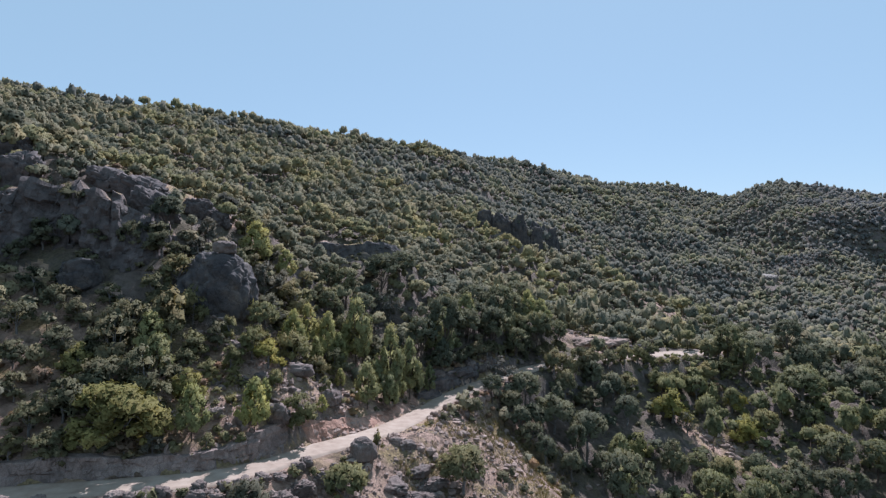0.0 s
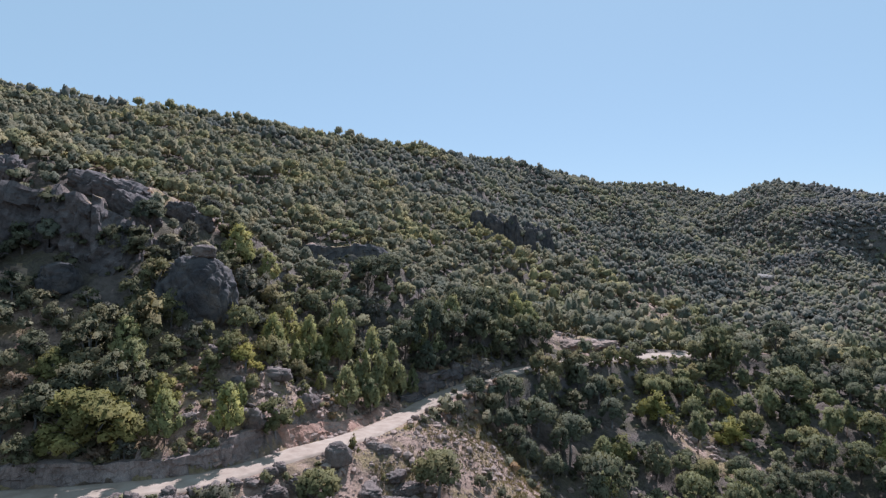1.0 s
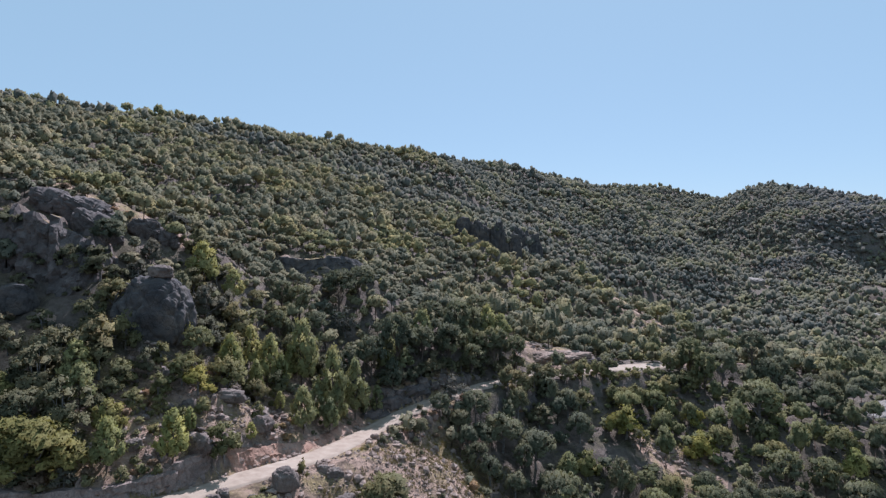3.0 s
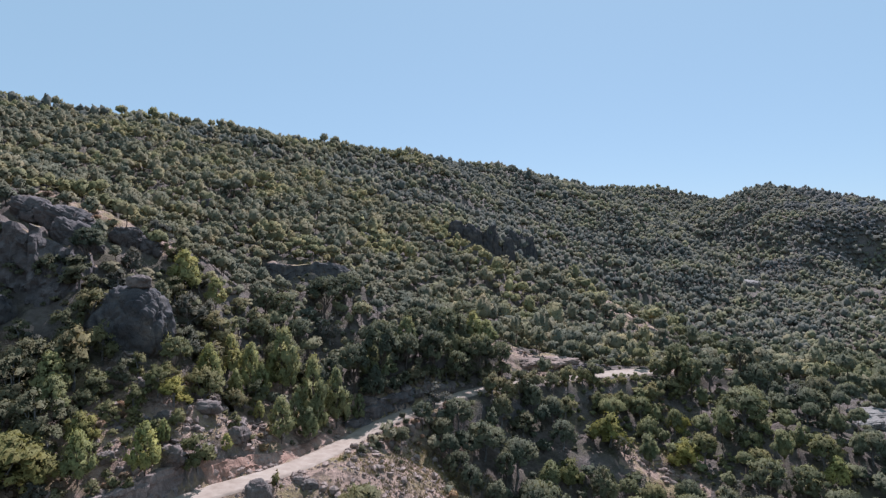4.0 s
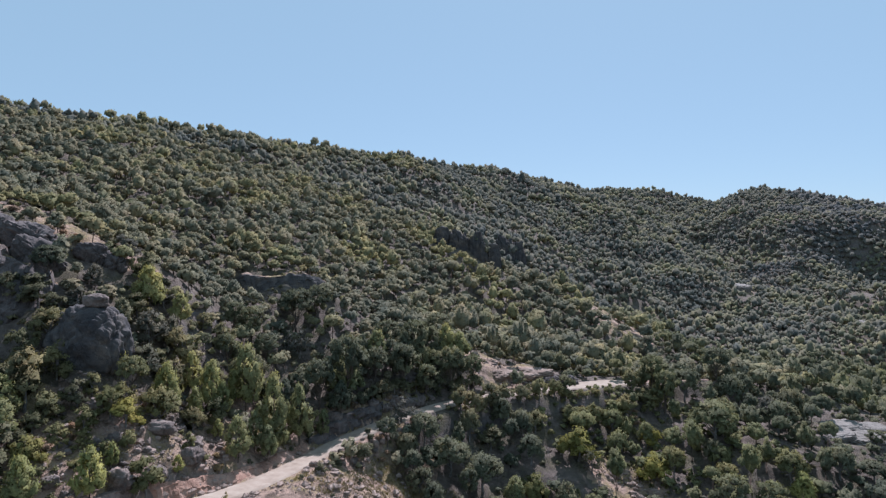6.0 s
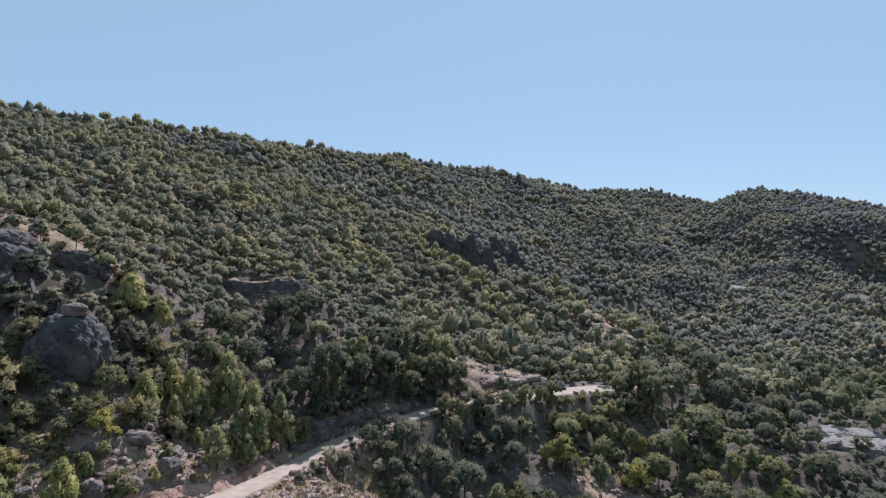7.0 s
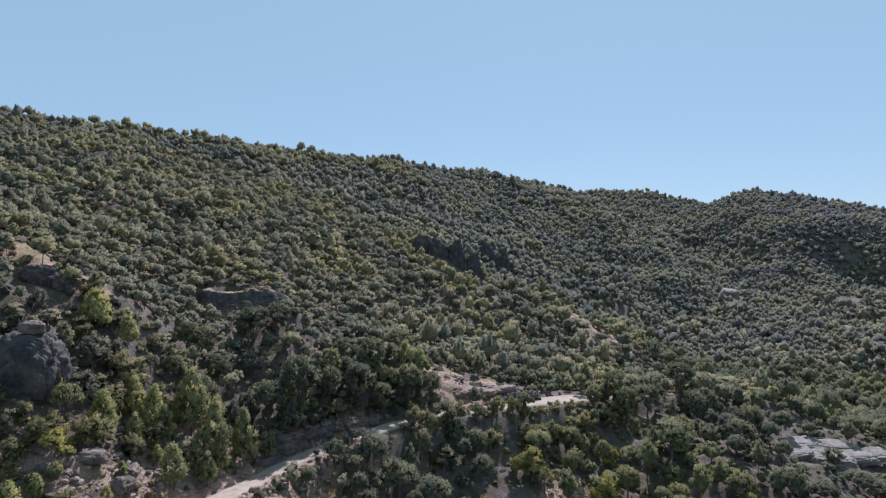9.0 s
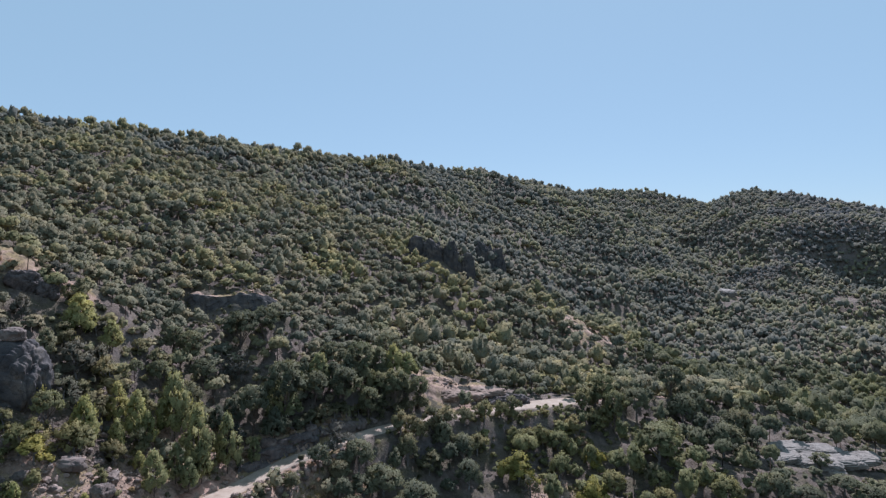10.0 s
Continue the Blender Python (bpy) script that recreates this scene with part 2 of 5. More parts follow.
# The long hill up to its crest
HILL = [(-94, 169, 70), (-54, 173, 62), (-92, 202, 79), (-62, 212, 74), (-22, 188, 56), (-2, 171, 39), (23, 185, 30),
        (-5, 255, 60), (37, 283, 56), (-16, 330, 79), (-110, 125, 80), (-140, 250, 102), (-45, 300, 88), (30, 400, 80), (47, 277, 44), (68, 268, 32), (87, 262, 22), (100, 255, 13),
        (115, 248, 4), (62, 305, 42), (84, 302, 36), (104, 300, 26), (122, 300, 14), (143, 309, 7), (112, 335, 8), (138, 345, -3), (97, 382, 38), (133, 402, 20), (110, 435, 48), (45, 225, 24)]
CREST = [(-283, 375, 144), (-212, 384, 136), (-156, 378, 130), (-80, 369, 115), (-38, 464, 126), (-2, 439, 118), (79, 610, 136),
         (108, 555, 97), (190, 740, 128), (297, 882, 135), (384, 935, 145), (462, 1010, 136)]
# Spur below the road, and the gully beside it
SPUR = [(-4, 80, 23.6), (3.2, 90.7, 21.8), (6, 84, 20.3), (11, 84.3, 17.2), (-7, 72.3, 22), (-10, 68, 22.5), (-18, 55, 18), (-2, 62, 15),
        (16, 80, 13.5), (-45, 45, 21), (8, 100, 18.5), (14, 112, 18.5), (18, 98, 12), (28, 111, 11.5), (38, 111, 8)]
GULLY = [(47, 120, 12), (56, 124, 8.8), (63, 119, 7), (76, 121, 9), (91, 126, 14), (114, 138, 14), (130, 150, 12), (40, 130, 18),
         (60, 141, 15), (90, 150, 15.5), (42, 151, 25.4), (75, 185, 15), (110, 185, 10), (137, 210, 3), (40, 85, 0), (70, 90, -2),
         (110, 100, 3), (20, 60, 4)]
VALLEY = [(193, 277, -7), (211, 285, -12), (179, 401, 8), (225, 405, 2), (253, 389, 0), (200, 435, 11), (260, 471, 26), (322, 421, 0), (341, 456, 11), (372, 493, 20),
          (160, 330, -6), (400, 300, -15), (160, 170, 5), (200, 110, 0), (239, 330, -9)]
# Right flank of the long hill, and the gorge at its foot
FLANK = [(122, 501, 71), (160, 501, 52), (188, 472, 33), (187, 558, 84), (165, 640, 112), (242, 700, 101), (282, 700, 88), (240, 590, 70)]
GORGE = [(286, 530, 20), (308, 600, 36), (321, 680, 54), (330, 760, 74), (352, 840, 98), (405, 915, 114)]
# The far hill across the gorge
FAR_HILL = [(355, 554, 45), (412, 552, 35), (369, 628, 80), (414, 600, 74), (470, 600, 82), (350, 690, 88), (374, 700, 104), (398, 745, 120), (392, 815, 110), (447, 815, 139), (432, 700, 112), (500, 790, 129),
            (560, 760, 111), (620, 650, 92), (520, 690, 100), (430, 520, 22), (400, 470, 16)]
AROUND = [(0, -60, -6), (-120, 0, 34), (120, 0, -22), (0, -400, 20), (-400, 0, 130), (450, 0, 10), (-300, 700, 130), (0, 1100, 100),
          (900, 500, 90), (640, 900, 96), (760, 1050, 90), (510, 900, 112), (-900, -900, 120), (900, -900, 120), (-1200, 1200, 120), (1200, 1400, 120), (0, -2500, 140), (2600, 0, 140),
          (-2600, 0, 150), (0, 3800, 150), (3000, 3500, 140), (-3000, 3500, 150)]
NODES = np.array([p for line in (ROAD_LINE[1:-1:2], BANK, SLOPE, HILL, CREST, SPUR, GULLY, VALLEY, FLANK, GORGE, FAR_HILL, AROUND) for p in line], float)


def bulge(dx, dy):
    return np.sqrt(dx * dx + dy * dy + 36.0)


_k = bulge(NODES[:, None, 0] - NODES[None, :, 0], NODES[:, None, 1] - NODES[None, :, 1])
_n = len(NODES)
_sys = np.zeros((_n + 1, _n + 1))
_sys[:_n, :_n] = _k - np.eye(_n) * 0.6
_sys[:_n, _n] = _sys[_n, :_n] = 1
WEIGHTS = np.linalg.solve(_sys, np.append(NODES[:, 2], 0))


def lattice(ix, iy, seed):
    n = (ix.astype(np.int64) * 374761393 + iy.astype(np.int64) * 668265263 + seed * 974711) & 0x7FFFFFFF
    n = ((n ^ (n >> 13)) * 1274126177) & 0x7FFFFFFF
    return ((n ^ (n >> 16)) & 0xFFFF) / 65535.0


def grain(x, y, size, seed):
    """Smooth random relief between -1 and 1, with features of that size."""
    x, y = np.asarray(x, float) / size, np.asarray(y, float) / size
    ix, iy = np.floor(x), np.floor(y)
    u, v = x - ix, y - iy
    u, v = u * u * (3 - 2 * u), v * v * (3 - 2 * v)
    a, b = lattice(ix, iy, seed), lattice(ix + 1, iy, seed)
    c, d = lattice(ix, iy + 1, seed), lattice(ix + 1, iy + 1, seed)
    return 2 * ((a + (b - a) * u) * (1 - v) + (c + (d - c) * u) * v) - 1


_r = np.array(ROAD_LINE, float)
_s = np.append(0, np.cumsum(np.hypot(*np.diff(_r[:, :2], axis=0).T)))


def road_at(s):
    """Centre of the road s metres along it, rounded at the bends."""
    w = np.array([-3.0, -1.5, 0, 1.5, 3.0])
    q = np.clip(np.asarray(s, float)[:, None] + w, 0, _s[-1])
    return np.stack([np.interp(q, _s, _r[:, i]).mean(1) for i in range(3)], 1)


LENGTH = _s[-1]
_fine = road_at(np.arange(0, LENGTH, 0.5))
_way = np.gradient(_fine[:, :2], axis=0)
_way /= np.linalg.norm(_way, axis=1)[:, None]


def road_near(x, y):
    """Distance to the road (plus: on its uphill side), its height there, and the metres along it."""
    shape = np.shape(x)
    x, y = np.ravel(x).astype(float), np.ravel(y).astype(float)
    dist, level, along = np.full(len(x), 99.0), np.zeros(len(x)), np.zeros(len(x))
    near = np.flatnonzero((x > -85) & (x < 170) & (y > 40) & (y < 215))
    for part_of in np.array_split(near, max(1, len(near) // 20000)):
        dx, dy = x[part_of, None] - _fine[None, :, 0], y[part_of, None] - _fine[None, :, 1]
        d2 = dx * dx + dy * dy
        i = d2.argmin(1)
        rows = np.arange(len(i))
        side = _way[i, 0] * dy[rows, i] - _way[i, 1] * dx[rows, i]
        dist[part_of] = np.sqrt(d2[rows, i]) * np.where(side >= 0, 1, -1)
        level[part_of] = _fine[i, 2]
        along[part_of] = i * 0.5
    return dist.reshape(shape), level.reshape(shape), along.reshape(shape)


def smooth(a, b, x):
    t = np.clip((x - a) / (b - a), 0, 1)
    return t * t * (3 - 2 * t)


def turnout(s):
    """How much wider the road is than elsewhere."""
    return 1 + 0.55 * smooth(_s[15] + 1, _s[15] + 7, s) * (1 - smooth(_s[16] + 3, _s[16] + 11, s))


def land(x, y):
    """Height of the ground."""
    shape = np.shape(x)
    x, y = np.ravel(x).astype(float), np.ravel(y).astype(float)
    z = np.full(len(x), WEIGHTS[-1])
    for p, w in zip(NODES, WEIGHTS):
        z += w * bulge(x - p[0], y - p[1])
    away = np.hypot(x, y)
    z += smooth(120, 400, away) * (3.0 * grain(x, y, 45, 1) + 1.6 * grain(x, y, 19, 2))
    z += smooth(300, 600, away) * 6 * (0.5 - np.abs(grain(x + 0.4 * y, y, 95, 11)))
    off_crest = np.min([np.hypot(x - p[0], y - p[1]) for p in CREST + GORGE + FAR_HILL[8:13]], axis=0)
    z += smooth(260, 380, away) * smooth(35, 120, off_crest) * 13 * (0.42 - np.abs(grain(x + 0.5 * y, y * 0.45 - 0.3 * x, 62, 12)))      # ravines and ribs
    z += smooth(1000, 2500, away) * 60 * grain(x, y, 600, 3)
    rough = 0.9 * grain(x, y, 9, 4) + 0.5 * grain(x, y, 4.1, 5) + 0.45 * grain(x, y, 1.9, 6) + 0.16 * grain(x, y, 0.8, 7)
    d, level, along = road_near(x, y)
    d = np.where(np.abs(d) < 98, d / turnout(along), d)
    z += rough * np.clip((np.abs(d) - 2) / 4, 0.1, 1)
    bed = level + 0.04 * grain(x, y, 1.3, 8) - 0.06
    fill = smooth(2.3, 8.0, -d)
    gentle = smooth(_s[5] - 1, _s[5] + 4, along) * (1 - smooth(_s[9] - 2, _s[9] + 3, along))     # the low earth bank leans back
    knoll = smooth(_s[11] + 2, _s[12] + 6, along)          # beyond the bend the hill runs down to the road gently
    cut = np.clip((d - 2.4) / (0.9 + 2.0 * gentle + 8.0 * knoll), 0, 1)
    keep = np.where(d < 0, fill, cut)
    z = np.where(np.abs(d) < 98, bed + (z - bed) * keep, z)
    return z.reshape(shape)
# ---- end of the shape of the land ----


# ---- tools for building ----
def mesh_of(name, verts, faces, mats, index=None, smooth_faces=False, normals=None):
    me = bpy.data.meshes.new(name)
    verts = np.asarray(verts, np.float32)
    faces = np.asarray(faces, np.int32)
    k = faces.shape[1]
    me.vertices.add(len(verts)), me.loops.add(faces.size), me.polygons.add(len(faces))
    me.vertices.foreach_set("co", verts.ravel())
    me.loops.foreach_set("vertex_index", faces.ravel())
    me.polygons.foreach_set("loop_start", np.arange(0, faces.size, k, dtype=np.int32))
    me.polygons.foreach_set("loop_total", np.full(len(faces), k, np.int32))
    for m in mats if isinstance(mats, (list, tuple)) else [mats]:
        me.materials.append(m)
    if index is not None:
        me.polygons.foreach_set("material_index", np.asarray(index, np.int32))
    me.polygons.foreach_set("use_smooth", np.full(len(faces), smooth_faces))
    me.update(calc_edges=True)
    if normals is not None:
        me.normals_split_custom_set_from_vertices(normals.astype(np.float32))
    return me


def part(name, me, parent, label=""):
    ob = new(name, me)
    ob.parent = parent
    return tagged(ob, label)


def quads_of(nu, nv):
    i = np.arange((nu - 1) * (nv - 1))
    a = (i // (nv - 1)) * nv + i % (nv - 1)
    return np.stack([a, a + nv, a + nv + 1, a + 1], 1)


def tube(points, radii, sides=6):
    """A tapered limb along points."""
    points, rings = np.asarray(points, float), []
    for i, (p, r) in enumerate(zip(points, radii)):
        d = points[min(i + 1, len(points) - 1)] - points[max(i - 1, 0)]
        d = d / (np.linalg.norm(d) + 1e-9)
        a = np.cross(d, (0.3, 1, 0.1) if abs(d[2]) > 0.5 else (0, 0, 1))
        a = a / np.linalg.norm(a)
        b = np.cross(d, a)
        t = np.arange(sides + 1) * 2 * math.pi / sides
        rings.append(p + r * (np.cos(t)[:, None] * a + np.sin(t)[:, None] * b))
    return np.concatenate(rings), quads_of(len(points), sides + 1)


def join(pieces):
    vs, fs, n = [], [], 0
    for v, f in pieces:
        vs.append(v), fs.append(np.asarray(f) + n)
        n += len(v)
    return np.concatenate(vs), np.concatenate(fs)


def unit(v):
    return v / (np.linalg.norm(v, axis=-1, keepdims=True) + 1e-9)


_bm = bmesh.new()
bmesh.ops.create_icosphere(_bm, subdivisions=1, radius=1.0)
BALL = np.array([v.co[:] for v in _bm.verts])
BALL_F = np.array([[v.index for v in f.verts] for f in _bm.faces])
_bm.free()
GEM = np.array([(1, 0, 0), (0, 1, 0), (-1, 0, 0), (0, -1, 0), (0, 0, 1), (0, 0, -1)], float)
GEM_F = np.array([(0, 1, 4), (1, 2, 4), (2, 3, 4), (3, 0, 4), (1, 0, 5), (2, 1, 5), (3, 2, 5), (0, 3, 5)])


def tumbled(rng):
    """A random turn, so that no two clumps show the same corners."""
    q = np.linalg.qr(rng.normal(size=(3, 3)))[0]
    return q * np.sign(np.linalg.det(q))


def leafage(rng, centres, radii, heart, each, long, wide, cores, ball=BALL, ball_f=BALL_F, core=0.98):
    """A crown: ragged cores of dense leaves, and loose sprays on the shell of every clump. Vertices, triangles and soft normals."""
    k = len(centres)
    vs, fs, ns, n = [], [], [], 0
    if cores:
        for c, r in zip(centres[:cores], radii[:cores]):
            lump = ball @ tumbled(rng)
            v = lump * r * core * rng.uniform(0.7, 1.15, (len(ball), 1)) + c
            vs.append(v), fs.append(ball_f + n), ns.append(lump * 0.5 + 0.7 * unit(c - heart) + (0, 0, 0.6))
            n += len(v)
    u = unit(rng.normal(size=(k, each, 3)))
    u[..., 2] = np.where(rng.random((k, each)) < 0.7, np.abs(u[..., 2]), u[..., 2])
    at = centres[:, None] + u * radii[:, None] * rng.uniform(0.7, 1.18, (k, each, 1))
    nrm = unit(1.2 * u + 0.55 * rng.normal(size=u.shape) + (0, 0, 0.3))
    a = unit(np.cross(nrm, rng.normal(size=u.shape)))
    b = np.cross(nrm, a)
    size = rng.uniform(0.6, 1.35, (k, each, 1))
    a, b = a * long * 0.6 * size, b * wide * 0.5 * size
    tri = np.stack([at - 0.6 * a + b, at - 0.6 * a - b, at + a], 2).reshape(-1, 3)
    soft = unit(0.45 * u + 0.7 * unit(centres - heart)[:, None] + 0.35 * nrm + (0, 0, 0.6))
    vs.append(tri), fs.append(np.arange(len(tri)).reshape(-1, 3) + n), ns.append(np.repeat(soft.reshape(-1, 3), 3, 0))
    return np.concatenate(vs), np.concatenate(fs), unit(np.concatenate(ns))


def clump_layout(rng, kind, h, w, n):
    """Centres and radii of the clumps that make a crown."""
    if kind in ("pine", "umbrella"):
        v = np.sort(rng.random(n)) ** (0.8 if kind == "umbrella" else 1.15)
        low = rng.uniform(0.44, 0.58) if kind == "umbrella" else rng.uniform(0.22, 0.32)
        profile = [0.55, 0.95, 1.0, 0.8, 0.3] if kind == "umbrella" else [0.75, 1.0, 0.74, 0.42, 0.1]
        z = h * (low + (0.95 - low) * v)
        reach = w * 0.5 * np.interp(v, [0, 0.18, 0.5, 0.8, 1], profile) * rng.uniform(0.5, 1.0, n)
        t = np.arange(n) * 2.4 + rng.normal(0, 0.4, n)
        c = np.stack([np.cos(t) * reach, np.sin(t) * reach, z], 1)
        r = w * rng.uniform(0.10, 0.18, n) * (1.1 - 0.35 * v)
        return c, np.stack([r, r, r * (0.6 if kind == "umbrella" else 0.75)], 1)
    if kind == "dome":
        up = 1 - 1.3 * (np.arange(n) + 0.5) / n
        t = np.arange(n) * 2.4 + rng.normal(0, 0.35, n)
        level = np.sqrt(1 - up * up)
        u = np.stack([np.cos(t) * level, np.sin(t) * level, up], 1) + rng.normal(0, 0.09, (n, 3))
        c = u * (w * 0.38, w * 0.38, h * 0.36) * rng.uniform(0.78, 1.02, (n, 1)) + (0, 0, h * 0.54)
        r = w * rng.uniform(0.10, 0.16, n)
        return c, np.stack([r, r, r * 0.85], 1)
    if kind == "shrub":
        u = unit(rng.normal(size=(n, 3)))
        u[:, 2] = np.abs(u[:, 2])
        c = u * (w * 0.33, w * 0.33, h * 0.55) * rng.uniform(0.5, 1.0, (n, 1)) + (0, 0, h * 0.22)
        r = w * rng.uniform(0.14, 0.22, n)
        return c, np.stack([r, r, r * 0.85], 1)
    # oak: a few big lobes, each carrying clumps
    lobes = rng.integers(8, 11)
    t = np.arange(lobes) * 2 * math.pi / lobes + rng.normal(0, 0.35, lobes)
    lc = np.stack([np.cos(t) * w * 0.27, np.sin(t) * w * 0.27, h * (rng.uniform(0.12, 0.56, lobes) if kind == "low_oak" else rng.uniform(0.20, 0.66, lobes))], 1)
    lc[0] = (rng.normal(0, 0.05 * w), rng.normal(0, 0.05 * w), h * (0.66 if kind == "low_oak" else 0.76))
    lc[1] = (rng.normal(0, 0.1 * w), rng.normal(0, 0.1 * w), h * (0.5 if kind == "low_oak" else 0.62))
    pick = rng.integers(0, lobes, n)
    u = unit(rng.normal(size=(n, 3)))
    u[:, 2] = np.where(rng.random(n) < 0.75, np.abs(u[:, 2]), u[:, 2])
    c = lc[pick] + u * (w * 0.23, w * 0.23, h * 0.20) * rng.uniform(0.6, 1.05, (n, 1))
    r = w * rng.uniform(0.10, 0.165, n)
    return c, np.stack([r, r, r * 0.85], 1)


def limbs(rng, kind, h, w, centres, count):
    lean = rng.normal(0, 0.04, 2) * h
    if kind == "pine":
        trunk = np.array([(lean[0] * v, lean[1] * v, h * v) for v in (-0.06, 0.0, 0.3, 0.6, 0.94)])
        out = [tube(trunk, h * np.array([0.026, 0.021, 0.017, 0.011, 0.004]))]
    else:
        trunk = np.array([(lean[0] * v + 0.02 * w * math.sin(9 * v), lean[1] * v, h * v) for v in (-0.10, 0.0, 0.18, 0.36, 0.52)])
        out = [tube(trunk, w * np.array([0.042, 0.034, 0.028, 0.023, 0.012]))]
    for c in centres[rng.permutation(len(centres))[:count]]:
        v = np.clip(c[2] / h - 0.12, 0.1, 0.9) if kind == "pine" else rng.uniform(0.16, 0.42)
        s = np.array((lean[0] * v, lean[1] * v, h * v))
        bend = (s + c) / 2 + (0, 0, 0.05 * h * rng.normal()) + rng.normal(0, 0.04 * w, 3)
        out.append(tube([s, bend, c], (0.013 * w, 0.009 * w, 0.004 * w), 5))
    return join(out)


# ---- ground, road and its cut banks ----
def stretch(far, near_step, growth):
    out = [0.0]
    while out[-1] < far:
        out.append(out[-1] + max(near_step, growth * (out[-1])))
    return np.array(out)


def build_ground():
    fine = np.arange(50, 175, 0.72)
    y = np.concatenate([-stretch(3800, 6, 0.12)[::-1] + 44, np.arange(45, 50, 1.0), fine,
                        175 + stretch(4300, 0.9, 0.018)[1:]])
    u_in = np.linspace(-0.9, 1.12, 230)
    u = np.concatenate([-0.9 - stretch(38, 0.03, 0.16)[:0:-1], u_in, 1.12 + stretch(38, 0.03, 0.16)[1:]])
    w = 62 + np.clip(y - 50, 0, None) * 0.92 + np.clip(y - 400, 0, None) * -0.45
    yy, uu = np.meshgrid(y, u, indexing="ij")
    xx = uu * np.broadcast_to(w[:, None], uu.shape)
    zz = land(xx, yy)
    v = np.stack([xx, yy, zz], -1).reshape(-1, 3)
    f = quads_of(len(y), len(u))[:, ::-1]
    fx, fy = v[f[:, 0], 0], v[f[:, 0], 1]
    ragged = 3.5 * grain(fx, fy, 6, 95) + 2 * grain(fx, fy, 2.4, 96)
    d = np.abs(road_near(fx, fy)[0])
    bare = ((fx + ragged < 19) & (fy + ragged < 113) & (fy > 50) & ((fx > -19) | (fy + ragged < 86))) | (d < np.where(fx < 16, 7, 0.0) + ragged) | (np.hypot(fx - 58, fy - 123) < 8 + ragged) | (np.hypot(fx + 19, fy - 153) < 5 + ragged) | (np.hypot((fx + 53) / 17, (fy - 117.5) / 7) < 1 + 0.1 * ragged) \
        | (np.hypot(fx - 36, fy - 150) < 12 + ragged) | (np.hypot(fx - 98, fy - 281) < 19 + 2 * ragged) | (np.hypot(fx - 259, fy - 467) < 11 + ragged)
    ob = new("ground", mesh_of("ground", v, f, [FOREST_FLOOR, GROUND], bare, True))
    return tagged(ob, "stony mountainside of dry soil, grass and rock", "ground", kind="structure")


def build_road():
    s = np.arange(1, _s[16] + 13, 0.5)
    c = road_at(s)
    way = unit(np.gradient(c[:, :2], axis=0))
    left = np.stack([-way[:, 1], way[:, 0]], 1)
    across = np.array([-2.5, -2.15, -1.55, -1.0, -0.55, 0, 0.55, 1.0, 1.55, 2.1, 2.45])
    rise = np.array([-0.35, 0.06, 0.05, -0.03, 0.03, 0.07, 0.03, -0.03, 0.04, 0.05, -0.30])
    width = (0.92 + 0.10 * grain(s, s * 0, 7, 31)) * turnout(s)
    off = across[None] * width[:, None] + 0.12 * grain(s[:, None] + 0 * across, across * 4 + 0 * s[:, None], 1.5, 32)
    x = c[:, None, 0] + left[:, None, 0] * off
    y = c[:, None, 1] + left[:, None, 1] * off
    z = c[:, None, 2] + rise + 0.10 + 0.05 * grain(x, y, 0.9, 33)
    v = np.stack([x, y, z], -1).reshape(-1, 3)
    ob = new("road", mesh_of("road", v, quads_of(len(s), len(across))[:, ::-1], DIRT, None, True))
    return tagged(ob, "pale dirt road with wheel ruts cut into the mountainside", "road", kind="structure")


def build_bank(name, label, s0, s1, foot, rows, rough, mat, seed, lean=0.6):
    """A cut face on the uphill side of the road, blocky and cracked."""
    s = np.arange(s0, s1, 0.28)
    c = road_at(s)
    way = unit(np.gradient(c[:, :2], axis=0))
    left = np.stack([-way[:, 1], way[:, 0]], 1)
    head = np.stack([c[:, 0] + left[:, 0] * 4.6, c[:, 1] + left[:, 1] * 4.6], 1)
    top = land(head[:, 0], head[:, 1]) + 0.15
    v = np.linspace(0, 1, rows)
    ends = np.minimum(smooth(s0, s0 + 3, s), smooth(-s1, -s1 + 3, -s))
    ss, vv = np.meshgrid(s, v, indexing="ij")
    tall = np.maximum(top - c[:, 2], 0.4)[:, None]
    hh = vv * tall
    shift = 0.8 * grain(ss, hh, 3.1, seed)
    block = lattice(np.floor((ss + shift) / 1.7 + np.floor(hh / 1.2) * 0.37), np.floor((hh + shift) / 1.2), seed + 1)
    small = lattice(np.floor((ss + shift) / 0.7), np.floor((hh + 0.5 * shift) / 0.55), seed + 2)
    out = foot + lean * vv ** 1.3 - rough * (0.55 * block + 0.25 * small + 0.35 * grain(ss, hh, 1.3, seed + 3))
    out = np.where(vv > 0.93, 4.4 + 0.4 * lean, out) + (1 - ends[:, None]) * 1.2
    x = c[:, None, 0] + left[:, None, 0] * out
    y = c[:, None, 1] + left[:, None, 1] * out
    z = c[:, None, 2] - 0.25 + hh * 1.0 + np.where(vv > 0.93, -0.1, 0.2 * vv)
    pts = np.stack([x, y, z], -1).reshape(-1, 3)
    ob = new(name, mesh_of(name, pts, quads_of(len(s), rows), mat))
    return tagged(ob, label, "rock wall", kind="structure")


def s_near(x, y):
    return float(road_near(np.array([x]), np.array([y]))[2][0])


